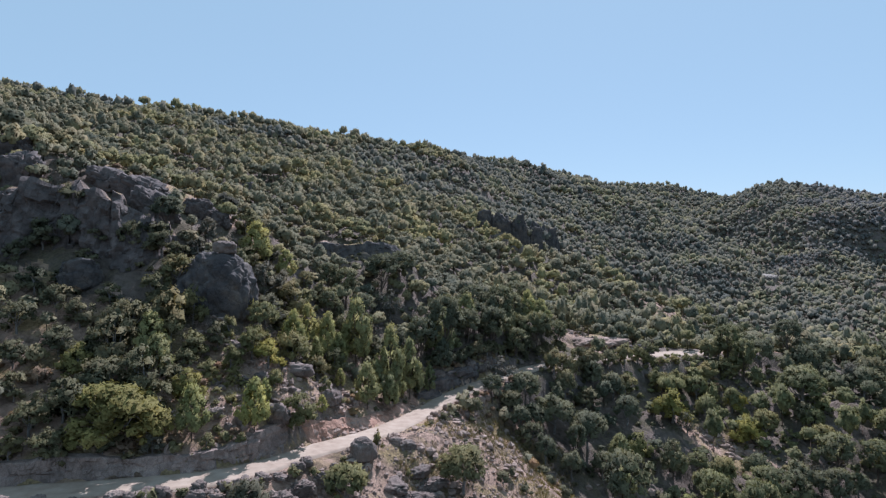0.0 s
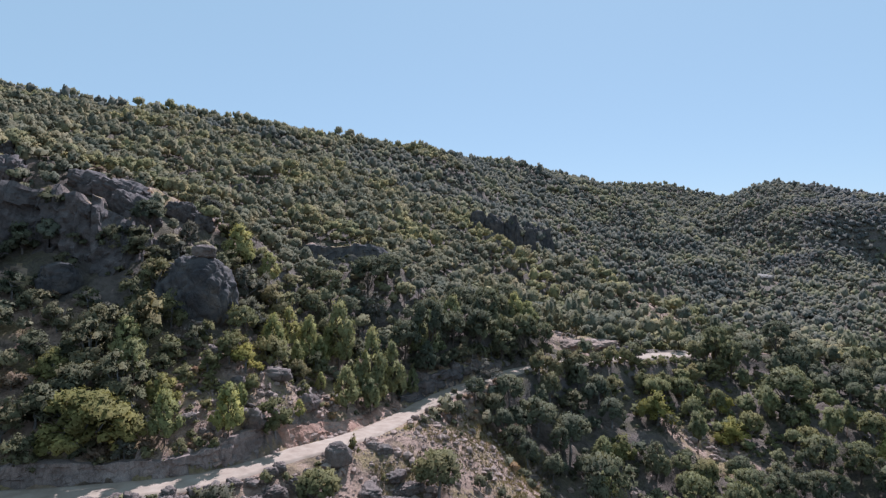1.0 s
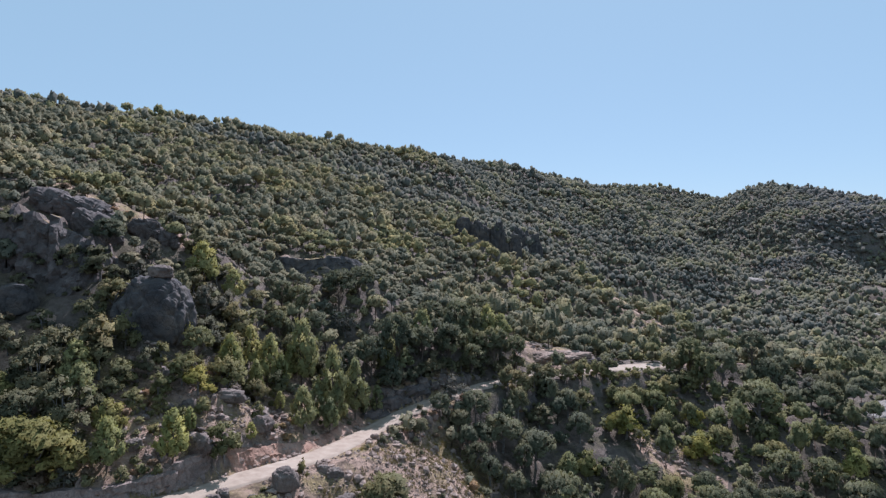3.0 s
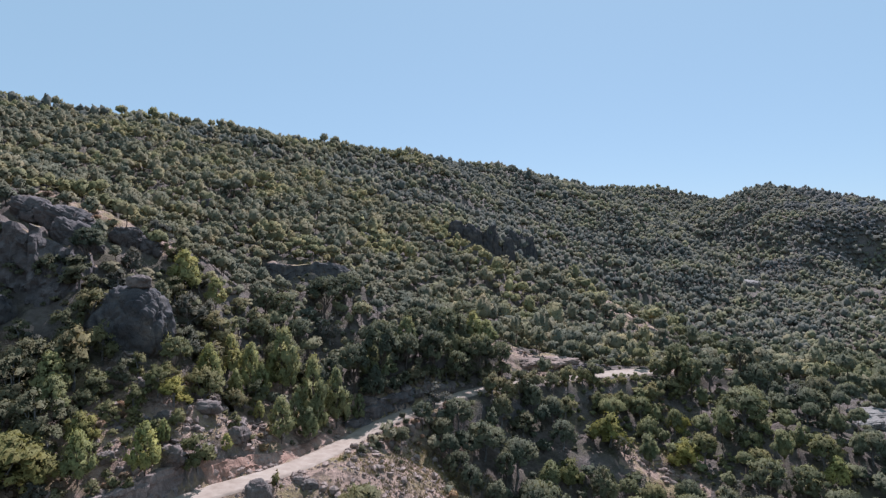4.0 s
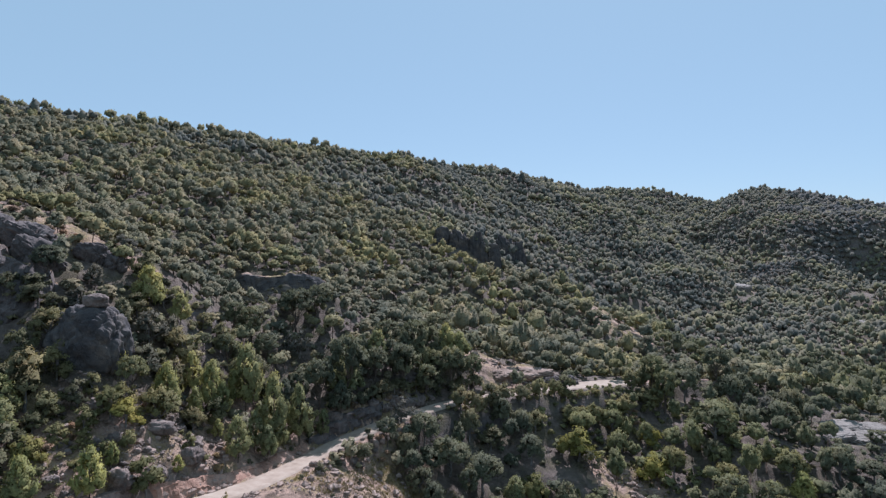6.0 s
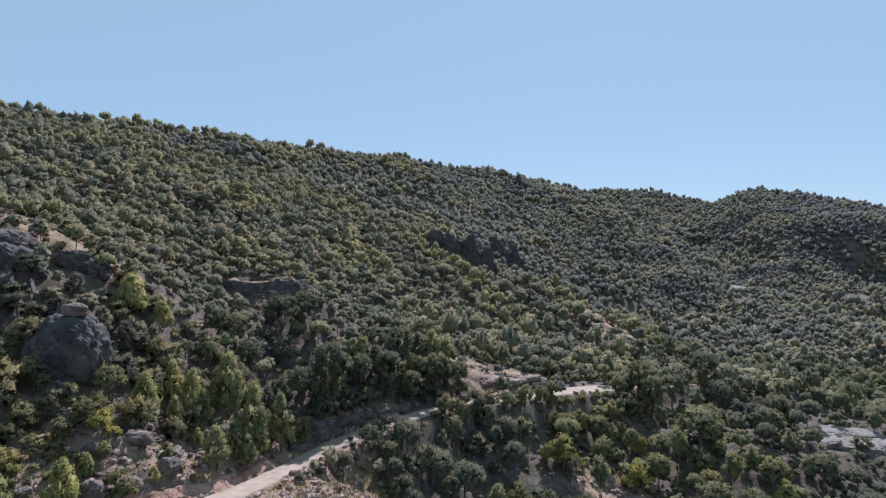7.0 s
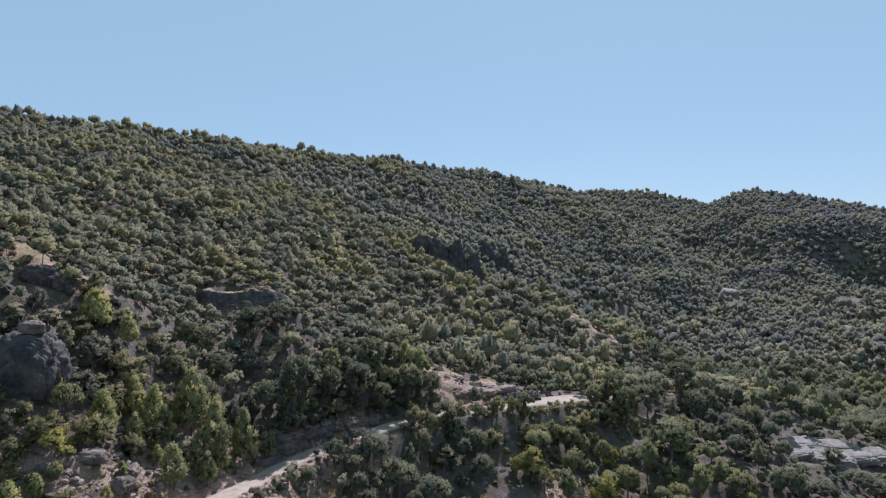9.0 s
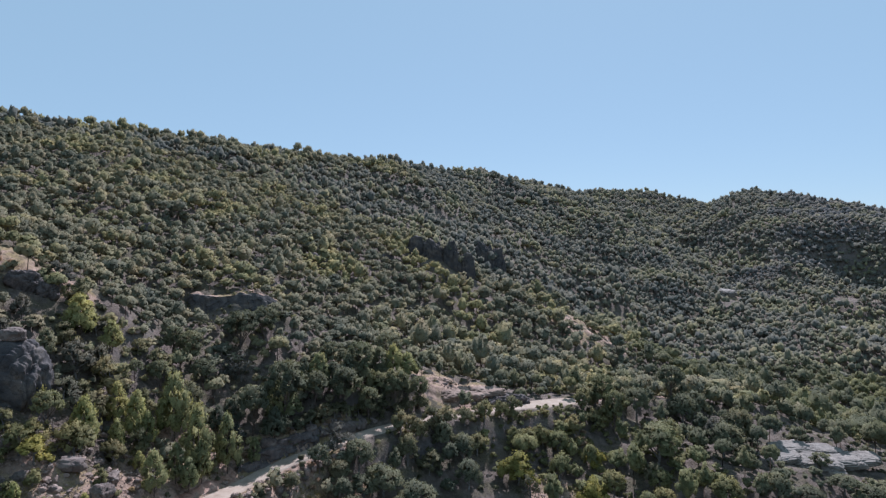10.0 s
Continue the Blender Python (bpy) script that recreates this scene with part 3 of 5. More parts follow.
build_ground()
build_road()
build_bank("rock_wall", "grey granite road cut with vertical cracks, in shade", 4, s_near(-16.0, 72.5), 2.6, 18, 0.75, WALL_ROCK, 41)
build_bank("earth_bank", "low reddish earth bank beside the road bend", s_near(-16.4, 72), s_near(-1, 105), 2.7, 16, 0.8, RED_EARTH, 51, 2.0)
# the darker CREST_ROCK puts the shade of this cut into its colour
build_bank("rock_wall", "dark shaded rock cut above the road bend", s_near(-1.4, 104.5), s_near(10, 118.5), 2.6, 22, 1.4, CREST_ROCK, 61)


def build_cliff(name, label, foot, heights, lean, rough, mat, cap, seed, wide=1.7, tall=3.2):
    """A rock face standing over a foot line, with vertical joints and buttresses; its head runs back into the hill."""
    foot = np.array(foot, float)
    along = np.append(0, np.cumsum(np.hypot(*np.diff(foot, axis=0).T)))
    s = np.arange(0, along[-1], 0.35)
    x0, y0, top = np.interp(s, along, foot[:, 0]), np.interp(s, along, foot[:, 1]), np.interp(s, along, heights)
    way = unit(np.stack([np.gradient(x0), np.gradient(y0)], 1))
    low = land(x0, y0) - 1.5
    top = np.maximum(top + (rough - 0.35) * (grain(s, 0 * s, 5.1, seed + 5) + 1.4 * (lattice(np.floor(s / 2.3 + 0.5 * grain(s, 0 * s, 3, seed + 7)), 0 * s, seed + 6) - 0.5)), low + 1)
    v = np.linspace(0, 1, 30)
    ss, vv = np.meshgrid(s, v, indexing="ij")
    hh = vv * (top - low)[:, None]
    shift = 1.1 * grain(ss, hh, 4.3, seed)
    block = lattice(np.floor((ss + shift) / wide + np.floor(hh / tall) * 0.41), np.floor((hh + 1.5 * shift) / tall), seed + 1)
    small = lattice(np.floor((ss + 0.6 * shift) / (0.45 * wide)), np.floor((hh + shift) / (0.5 * tall)), seed + 2)
    back = lean * vv ** 1.3 - rough * (0.7 * block + 0.3 * small + 0.3 * grain(ss, hh, 1.1, seed + 3)) - 1.5 * rough * grain(ss, 0.4 * hh, 6.5, seed + 4)
    ends = np.minimum(smooth(0, 4, ss), smooth(-along[-1], -along[-1] + 4, -ss))
    back += 2.5 * (1 - ends)
    z = low[:, None] + hh * (0.75 + 0.25 * ends)
    head = [(back[:, -1] + d, z[:, -1] + dz + 0.7 * grain(s, d + 0 * s, 1.9, seed + 8)) for d, dz in ((0.5, 0.25), (1.3, 0.3), (2.5, 0.2), (4, -0.2), (6, -0.9), (9, -3.0))]
    back = np.concatenate([back] + [b[:, None] for b, _ in head], 1)
    z = np.concatenate([z] + [h[:, None] for _, h in head], 1)
    x = x0[:, None] - way[:, None, 1] * back
    y = y0[:, None] + way[:, None, 0] * back
    f = quads_of(len(s), z.shape[1])
    ob = new(name, mesh_of(name, np.stack([x, y, z], -1).reshape(-1, 3), f, [mat, cap], f[:, 0] % z.shape[1] > 29))
    return tagged(ob, label, "rock wall", kind="structure")


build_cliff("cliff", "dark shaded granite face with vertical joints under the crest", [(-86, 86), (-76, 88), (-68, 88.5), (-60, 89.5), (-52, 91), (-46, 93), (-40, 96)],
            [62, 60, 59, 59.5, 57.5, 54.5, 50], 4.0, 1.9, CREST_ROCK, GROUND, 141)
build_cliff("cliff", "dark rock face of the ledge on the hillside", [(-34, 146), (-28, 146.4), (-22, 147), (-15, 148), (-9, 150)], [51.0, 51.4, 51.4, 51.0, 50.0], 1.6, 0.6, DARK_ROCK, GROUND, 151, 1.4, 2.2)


# ---- rocks ----
def rock_mesh(name, seed, mat, fine=4, square=0.45, cracks=0.16, lump=0.22, joints=1.5):
    """A rounded, jointed granite boulder two metres across; its foot lies at z = 0."""
    rng = np.random.default_rng(seed)
    bm = bmesh.new()
    bmesh.ops.create_icosphere(bm, subdivisions=fine, radius=1.0)
    shift = Vector(rng.uniform(-50, 50, 3))
    for v in bm.verts:
        p = v.co.copy()
        q = Vector([math.copysign(abs(a) ** (1 - square * 0.6), a) for a in p])
        q = q.normalized() * (1 - square) + q * square
        f = noise.fractal(p * 1.1 + shift, 0.9, 2.1, 4)
        near, far = noise.voronoi(p * joints + shift + Vector((f, f, f)) * 0.3)[0][:2]
        joint = min(1.0, (far - near) / 0.14)
        near, far = noise.voronoi(p * joints * 2.7 + shift)[0][:2]
        joint_b = min(1.0, (far - near) / 0.2)
        step = noise.cell(p * joints * 0.9 + shift + Vector((f, f, f)) * 0.5)
        fine_f = noise.fractal(p * 5 + shift, 0.8, 2.2, 3)
        v.co = q * (1 + lump * f + 0.12 * cracks * step - cracks * (1 - joint) ** 2 - 0.3 * cracks * (1 - joint_b) + 0.035 * fine_f)
        if v.co.z < -0.3:
            v.co.z = -0.3 + (v.co.z + 0.3) * 0.3
    low = min(v.co.z for v in bm.verts)
    for v in bm.verts:
        v.co.z -= low
    me = bpy.data.meshes.new(name)
    bm.to_mesh(me)
    bm.free()
    me.materials.append(mat)
    me.polygons.foreach_set("use_smooth", np.full(len(me.polygons), True))
    return me


ROCKS = {}


def rock(name, label, x, y, size, turn=(0, 0, 0), mat=GRANITE, seed=0, sink=0.25, z=None, group="", fine=4, category="rock", **shape):
    key = (mat.name, seed, fine)
    if key not in ROCKS:
        ROCKS[key] = rock_mesh(name, 100 + seed, mat, fine, **shape)
    ob = new(name, ROCKS[key])
    z = float(land(np.array([x]), np.array([y]))[0]) - sink * size[2] if z is None else z
    ob.matrix_basis = pose(x, y, z, *turn) @ Matrix.Diagonal((size[0] / 2, size[1] / 2, size[2] / 1.5, 1))
    return tagged(ob, label, category, group)


BIG = dict(fine=5)
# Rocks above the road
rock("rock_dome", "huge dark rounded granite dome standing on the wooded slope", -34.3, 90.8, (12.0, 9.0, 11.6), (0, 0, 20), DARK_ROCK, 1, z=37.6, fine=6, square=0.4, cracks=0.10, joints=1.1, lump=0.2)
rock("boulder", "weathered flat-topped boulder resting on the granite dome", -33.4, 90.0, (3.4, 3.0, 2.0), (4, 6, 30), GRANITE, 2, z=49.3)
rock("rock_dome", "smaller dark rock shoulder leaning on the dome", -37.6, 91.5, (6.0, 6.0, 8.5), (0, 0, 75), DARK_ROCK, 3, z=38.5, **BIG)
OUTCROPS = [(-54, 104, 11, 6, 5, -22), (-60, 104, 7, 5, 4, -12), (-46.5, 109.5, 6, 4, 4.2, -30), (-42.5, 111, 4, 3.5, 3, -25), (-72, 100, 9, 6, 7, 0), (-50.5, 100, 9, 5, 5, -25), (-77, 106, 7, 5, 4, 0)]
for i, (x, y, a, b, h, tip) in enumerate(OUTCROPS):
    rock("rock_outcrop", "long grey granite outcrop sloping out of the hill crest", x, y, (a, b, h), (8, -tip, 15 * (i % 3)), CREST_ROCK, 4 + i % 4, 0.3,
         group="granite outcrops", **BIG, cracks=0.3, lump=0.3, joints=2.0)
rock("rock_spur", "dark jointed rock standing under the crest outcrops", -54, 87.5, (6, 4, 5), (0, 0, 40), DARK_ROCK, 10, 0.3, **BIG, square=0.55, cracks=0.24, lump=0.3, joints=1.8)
rock("boulder", "flat pale boulder lying among stones on the slope", -20.4, 83.2, (4.2, 3.0, 1.9), (0, 4, 10), GRANITE, 14, 0.2)
rock("boulder", "large rounded grey boulder on the road's outer edge", -9.9, 72.4, (3.3, 3.0, 3.0), (0, 0, 25), GRANITE, 15, 0.12, **BIG, cracks=0.06, joints=0.8, lump=0.16)
for i, (x, y, a, h) in enumerate([(-20.8, 73.0, 3.4, 3.0), (-18.2, 77.2, 2.6, 2.0), (-15.8, 83, 3.4, 2.3), (-24.4, 71.5, 2.2, 2.0), (-24.4, 79, 2.6, 1.7),
                                  (-27.5, 70.4, 2.2, 1.5), (-17.6, 88.5, 2.6, 1.6), (-29.5, 83, 3.0, 2.0), (-23.8, 86.5, 2.4, 1.6), (-26.5, 97, 4.2, 2.6),
                                  (-12.6, 68.5, 1.5, 1.1), (-6.2, 78.4, 2.0, 1.3), (-4.6, 77.6, 2.2, 1.3), (-3.0, 74.6, 3.0, 1.4), (-5.8, 70.8, 3.4, 1.2)]):
    rock("boulder", "grey granite boulder half buried in the slope", x, y, (a, a * 0.8, h), (0, 5, 47 * i), GRANITE, 16 + i % 4, 0.3, group="half-buried boulders", cracks=0.3, lump=0.32, joints=2.0)
rng = np.random.default_rng(61)
for i in range(34):          # broken rock strewn between the trees above the bank
    x, y = rng.uniform(-33, -13), rng.uniform(69, 98)
    if float(road_near(np.array([x]), np.array([y]))[0][0]) < 5:
        continue
    a = rng.uniform(0.7, 1.9)
    rock("boulder", "broken grey rock lying between the trees", x, y, (a, a * rng.uniform(0.6, 0.95), a * rng.uniform(0.5, 0.8)), (rng.uniform(-12, 12), rng.uniform(-12, 12), rng.uniform(0, 360)),
         GRANITE, 16 + i % 4, 0.25, group="broken rocks above the bank", cracks=0.3, lump=0.32, joints=2.0)
rng = np.random.default_rng(62)
for i in range(44):          # rough berm on the outer edge of the road before the bend
    s = rng.uniform(14, s_near(-17, 71))
    (x, y, z), ahead = road_at(np.array([s]))[0], road_at(np.array([s + 1.0]))[0]
    way = unit(ahead[:2] - np.array((x, y)))
    off, a = rng.uniform(2.5, 4.2), rng.uniform(0.8, 2.1)
    rock("boulder", "broken rock piled on the road's outer edge", x + way[1] * off, y - way[0] * off, (a, a * rng.uniform(0.6, 0.95), a * rng.uniform(0.45, 0.75)),
         (rng.uniform(-12, 12), rng.uniform(-12, 12), rng.uniform(0, 360)), GRANITE, 16 + i % 4, 0.2, group="rocks of the road's edge", cracks=0.3, lump=0.32, joints=2.0)
# Bedrock ribs on the spur below the road
for i, (x, y, a, b, h, rz) in enumerate([(-3.4, 70.5, 6, 3.0, 1.6, 20), (-1.5, 73.8, 5, 2.2, 1.3, 28), (-5.2, 67, 5, 3, 1.8, 15), (-13, 66.5, 4.5, 2.4, 2.0, -10),
                                         (-17.5, 61.6, 4.5, 2.4, 2.0, 5), (-24, 58.6, 4.5, 2.0, 1.8, 0), (-1.0, 67.5, 4, 2.0, 1.3, 30), (-15.6, 64.2, 3.6, 2.2, 1.6, 30), (-9.2, 64.6, 4.2, 2.4, 1.5, -20), (-20.8, 60.2, 3.4, 2.0, 1.5, 12), (-12.0, 62.2, 3.8, 2.2, 1.4, 8), (-6.4, 63.4, 3.4, 2.0, 1.2, 35), (2.0, 71.2, 3.2, 1.8, 1.1, 15)]):
    rock("bedrock", "ribbed grey bedrock breaking through the spur", x, y, (a, b, h), (0, 0, rz), GRANITE, 21 + i % 3, 0.4, group="bedrock ribs", **BIG, cracks=0.4, lump=0.35, joints=3.0)
# Cliffs across the hill
for i, (x, y, a, b, h, rz) in enumerate([(20, 284, 10, 7, 13, 5), (28, 281, 11, 7, 15, 12), (36.5, 282, 10, 7, 17, -15), (44, 285, 9, 6, 15, 20), (58, 361, 13, 8, 22, -10), (66, 363, 14, 8, 24, 6)]):
    rock("cliff", "dark vertical rock face standing out of the forest", x, y, (a, b, h), (0, 0, rz), DARK_ROCK, 10 + i % 3, 0.40, group="far rock faces", **BIG, cracks=0.34)
for i, (x, y, a, h) in enumerate([(-17, 222, 7, 4), (-13, 225, 5, 3.4), (-24, 219, 5, 3), (-62, 188, 6, 3.6), (8, 262, 6, 4), (-34, 246, 5, 3.4), (60, 232, 5, 3), (-48, 214, 5, 3.2)]):
    rock("boulder", "weathered grey rock showing between the trees of the hillside", x, y, (a, a * 0.7, h), (6, 4, 53 * i), CREST_ROCK, 16 + i % 4, 0.15, group="rocks of the hillside", cracks=0.3, lump=0.32, joints=2.0)
# Pale slabs
for i, (x, y, z, a, b, h, rz) in enumerate([(113.0, 138.2, 13.5, 7, 5, 1.6, 10), (119.0, 137.0, 12.2, 11, 7, 2.4, -8), (116.5, 142.0, 14.2, 11, 6, 1.6, 14), (126.0, 138.4, 12.0, 11, 6, 2.2, -6),
                                            (132.0, 140.0, 12.4, 9, 6, 1.8, 8), (124.0, 142.4, 13.6, 10, 5, 1.6, 4), (110.2, 137.0, 13.4, 4, 3, 1.4, 40), (122.0, 134.2, 11.0, 6, 4, 1.6, -20)]):
    rock("granite_slab", "smooth pale granite slab bare in the sun", x, y, (a, b, h), (9, 3 * (i % 3) - 3, rz), PALE_ROCK, 27 + i % 4, z=z, group="pale granite slabs", **BIG, square=0.75, cracks=0.2, lump=0.22, joints=1.5)
for i, (x, y, a, b, h, rz) in enumerate([(258, 470, 18, 14, 6, 30), (264, 477, 14, 10, 5, 0), (104.5, 150.5, 7, 4, 2.4, 10), (109.5, 151.5, 6, 4, 2.2, -15), (322, 421, 13, 10, 5, 20), (158, 250, 16, 8, 5, -35), (152, 244, 10, 6, 4, -30)]):
    rock("granite_slab", "pale bare rock showing between the trees", x, y, (a, b, h), (8, 0, rz), PALE_ROCK, 27 + i % 3, 0.4, group="bare rocks in the woods", **BIG)
for i, (x, y, a, h) in enumerate([(56, 125, 2.6, 1.4), (60.5, 122.5, 2.2, 1.3), (58.5, 120, 1.8, 0.9), (54, 123, 1.2, 0.8), (57.6, 127.4, 1.6, 1.0), (61.8, 125.6, 1.3, 0.9), (63.2, 121.2, 2.4, 1.2),
                                  (55.2, 120.4, 1.0, 0.7), (59.4, 124.6, 0.9, 0.6), (52.6, 126, 1.4, 0.8), (61, 119.4, 1.2, 0.8), (65, 123.6, 1.5, 1.0)]):
    rock("boulder", "broken pinkish rock on the scree of the gully", x, y, (a, a * 0.75, h), (9, 5, 61 * i), RUBBLE, 31 + i % 2, 0.35, group="gully rocks", cracks=0.3, joints=2.2)
rock("rock_mound", "low rocky mound of broken stone beside the far road", 47.0, 151.8, (9, 5, 3.6), (0, 0, 24), CREST_ROCK, 30, z=21.2, **BIG, cracks=0.4, lump=0.35, joints=3.0)
rock("rock_mound", "grey stony end of the mound above the turnout", 51.5, 154.5, (7, 5, 3.8), (0, 0, -20), CREST_ROCK, 32, z=21.2, **BIG, cracks=0.4, lump=0.35, joints=2.6)
for x, y, a, b, h, rz in [(34.5, 147.5, 7, 5, 2.2, 30), (39.0, 150.5, 8, 5, 2.0, -10), (43.5, 154.0, 10, 6, 2.6, 12)]:
    rock("soil_mound", "bare pinkish soil knoll crumbling down to the far road", x, y, (a, b, h), (6, 0, rz), BARE_SOIL, 33, 0.42, group="bare soil knolls", **BIG, square=0.1, cracks=0.12, lump=0.4, joints=2.0)
rng = np.random.default_rng(64)
for i in range(36):          # smaller rocks round the flat boulder and along the head of the bank
    x, y, a = -20.4 + rng.normal(0, 3.4), 80.5 + rng.normal(0, 3.6), rng.uniform(0.5, 1.3)
    if float(road_near(np.array([x]), np.array([y]))[0][0]) < 4 or math.hypot(x + 20.4, y - 83.2) < 2.2:
        continue
    rock("boulder", "small broken rock lying round the flat boulder", x, y, (a, a * rng.uniform(0.6, 0.95), a * rng.uniform(0.45, 0.8)), (rng.uniform(-14, 14), rng.uniform(-14, 14), rng.uniform(0, 360)),
         GRANITE if i % 2 else RUBBLE, (16 if i % 2 else 31) + i // 2 % 2, 0.2, group="small rocks above the bank", cracks=0.3, lump=0.32, joints=2.0)
rng = np.random.default_rng(63)
for i in range(30):          # stones lying on the knoll
    x, y, a = rng.uniform(33, 53), rng.uniform(145, 155), rng.uniform(0.5, 1.5)
    if float(road_near(np.array([x]), np.array([y]))[0][0]) < 4:
        continue
    rock("boulder", "broken grey stone on the bare knoll", x, y, (a, a * rng.uniform(0.6, 0.95), a * rng.uniform(0.5, 0.8)), (rng.uniform(-12, 12), rng.uniform(-12, 12), rng.uniform(0, 360)),
         CREST_ROCK if i % 3 else RUBBLE, 16 + i % 4, 0.2, group="stones of the knoll", cracks=0.3, lump=0.32, joints=2.0)
for i in range(74):          # stones along the outer edge of the road at the bend, and blocks in the cut above it
    cut = i >= 46
    s = rng.uniform(s_near(1, 110), s_near(20, 127)) if cut else rng.uniform(s_near(-5, 93), s_near(10, 118.5))
    (x, y, z), ahead = road_at(np.array([s]))[0], road_at(np.array([s + 1.0]))[0]
    way = unit(ahead[:2] - np.array((x, y)))
    off, a = (-rng.uniform(3.1, 4.6), rng.uniform(1.3, 3.0)) if cut else (rng.uniform(2.5, 6.5), rng.uniform(0.5, 1.8))
    size, turn = (a, a * rng.uniform(0.6, 0.95), a * rng.uniform(0.5, 0.9)), (rng.uniform(-14, 14), rng.uniform(-14, 14), rng.uniform(0, 360))
    if cut:
        rock("boulder", "jointed granite block standing out of the shaded road cut", x + way[1] * off, y - way[0] * off, size, turn, GRANITE, 16 + i % 4, 0.35, group="blocks of the road cut", cracks=0.3, lump=0.32, joints=2.0)
    else:
        rock("boulder", "loose pinkish grey stone beside the road's bend", x + way[1] * off, y - way[0] * off, size, turn, GRANITE if i % 3 == 0 else RUBBLE, (16 if i % 3 == 0 else 31) + i % 2, 0.25, group="stones of the bend", cracks=0.3, lump=0.32, joints=2.0)


# ---- trees ----
YELLOW_OAKS = [(-36.2, 65.0, 8.2, 7.2), (-33.0, 65.8, 5.5, 5.6), (-39.2, 65.6, 5.6, 5.2), (48.4, 124.1, 7.8, 7.8), (64.5, 124.7, 6.2, 6.5), (-24.1, 81.1, 4.1, 4.1), (67.4, 135.8, 4.4, 5.3), (-30.6, 91.2, 3.9, 4.7), (37.5, 112.9, 6.3, 6.3)]
OAKS_ABOVE_ROAD = [(-42.9, 66.3, 5.4, 4.9), (-41.3, 61.5, 3.7, 3.7), (-37.1, 79.7, 7.1, 8.1), (-43.0, 79.4, 6.5, 7.1), (-42.5, 86.0, 4.8, 5.3),
    (-40.5, 89.8, 5.4, 5.4), (-49.2, 79.7, 4.0, 4.0), (-48.9, 74.9, 4.7, 4.3), (-52.5, 71.7, 3.8, 3.8), (-49.0, 67.1, 3.5, 3.5), (-55.2, 76.1, 4.4,
    4.4), (-18.3, 74.9, 4.6, 4.8), (-30.3, 100.5, 5.8, 6.4), (-17.0, 84.7, 2.1, 2.8), (-33.4, 73.4, 2.8, 2.8), (-26.6, 66.1, 1.9, 1.9), (-28.3, 78.6,
    3.5, 3.8), (-30.7, 84.3, 2.8, 3.9), (-45.6, 75.4, 3.3, 3.3), (-27.3, 77.1, 2.6, 2.3), (-45.3, 61.3, 2.9, 2.9), (-31.8, 64.4, 2.8, 2.2), (-60.0,
    94.8, 7.7, 5.8), (-49.4, 93.6, 4.7, 4.7), (-61.5, 90.3, 5.2, 5.2), (-57.7, 82.9, 4.1, 4.1), (-54.3, 89.2, 3.6, 3.6), (-47.9, 84.5, 3.7, 3.7),
    (-63.1, 87.0, 3.5, 3.5), (-53.1, 80.7, 4.0, 4.0), (-54.3, 92.7, 3.7, 3.7)]
PINES_ABOVE_ROAD = [(-28.6, 66.9, 4.9, 6.4), (-22.4, 69.8, 4.8, 6.5), (-11.5, 89.2, 5.3, 6.9), (-8.5, 94.5, 4.5, 5.9), (-23.1, 90.9, 5.4, 8.1),
    (-15.5, 105.0, 7.7, 12.3), (-8.9, 98.8, 6.8, 11.6), (-5.9, 104.4, 6.2, 10.6), (-2.5, 108.6, 3.3, 5.3), (-19.6, 99.7, 5.4, 8.6), (-17.6, 99.5, 4.0,
    6.4), (-16.5, 94.5, 2.4, 3.5), (-20.6, 95.5, 3.7, 5.9), (-16.4, 79.9, 2.2, 2.6), (-22.8, 75.4, 2.2, 3.5), (-23.0, 100.0, 4.8, 7.2), (-10.8, 94.8,
    4.1, 6.6), (-7.9, 98.0, 4.2, 7.2)]
OAKS_ON_SPUR = [(2.6, 74.5, 7.4, 6.3), (-10.8, 65.3, 5.9, 5.3), (-19.5, 58.8, 4.8, 4.8), (5.6, 103.9, 3.6, 3.6), (8.1, 79.4, 2.1, 2.3)]
OAKS_IN_GULLY = [(16.0, 114.3, 6.8, 6.8), (14.2, 107.3, 4.7, 5.2), (21.0, 111.3, 8.8, 7.5), (27.1, 110.2, 8.3, 7.4), (17.8, 102.4, 4.9, 5.4), (22.2,
    101.4, 4.5, 4.9), (28.5, 104.4, 5.2, 5.2), (59.6, 138.5, 6.4, 6.4), (36.6, 126.6, 6.3, 6.3), (78.6, 124.7, 5.5, 6.1), (77.9, 120.3, 5.5, 5.5),
    (59.6, 111.5, 5.8, 6.4), (66.2, 109.1, 5.9, 6.5), (69.7, 108.1, 4.6, 5.0), (52.3, 109.6, 5.9, 5.9), (75.9, 107.3, 4.7, 4.7), (81.4, 133.2, 12.2,
    9.7), (98.1, 136.8, 9.2, 8.3), (101.5, 161.0, 8.4, 9.2), (37.7, 120.3, 6.4, 6.4), (58.6, 130.9, 5.7, 6.2), (12.9, 111.0,
    5.3, 5.3), (25.1, 120.8, 5.2, 6.8), (32.5, 127.2, 5.5, 7.2)]
OAKS_BY_SLAB = [(105.8, 145.7, 9.0, 9.0), (97.3, 139.5, 6.2, 8.0), (77.9, 126.5, 5.4, 5.9), (69.0, 125.3, 6.0, 6.6), (66.4, 135.1, 4.4, 6.2), (89.1,
    117.1, 7.2, 7.2), (100.4, 119.1, 6.9, 6.9), (118.0, 124.7, 6.6, 5.9), (107.2, 119.1, 6.3, 6.3), (122.9, 123.2, 5.9, 5.9), (96.5, 157.1, 9.1, 9.1),
    (84.1, 156.3, 9.0, 9.0), (85.2, 139.5, 9.4, 7.5)]
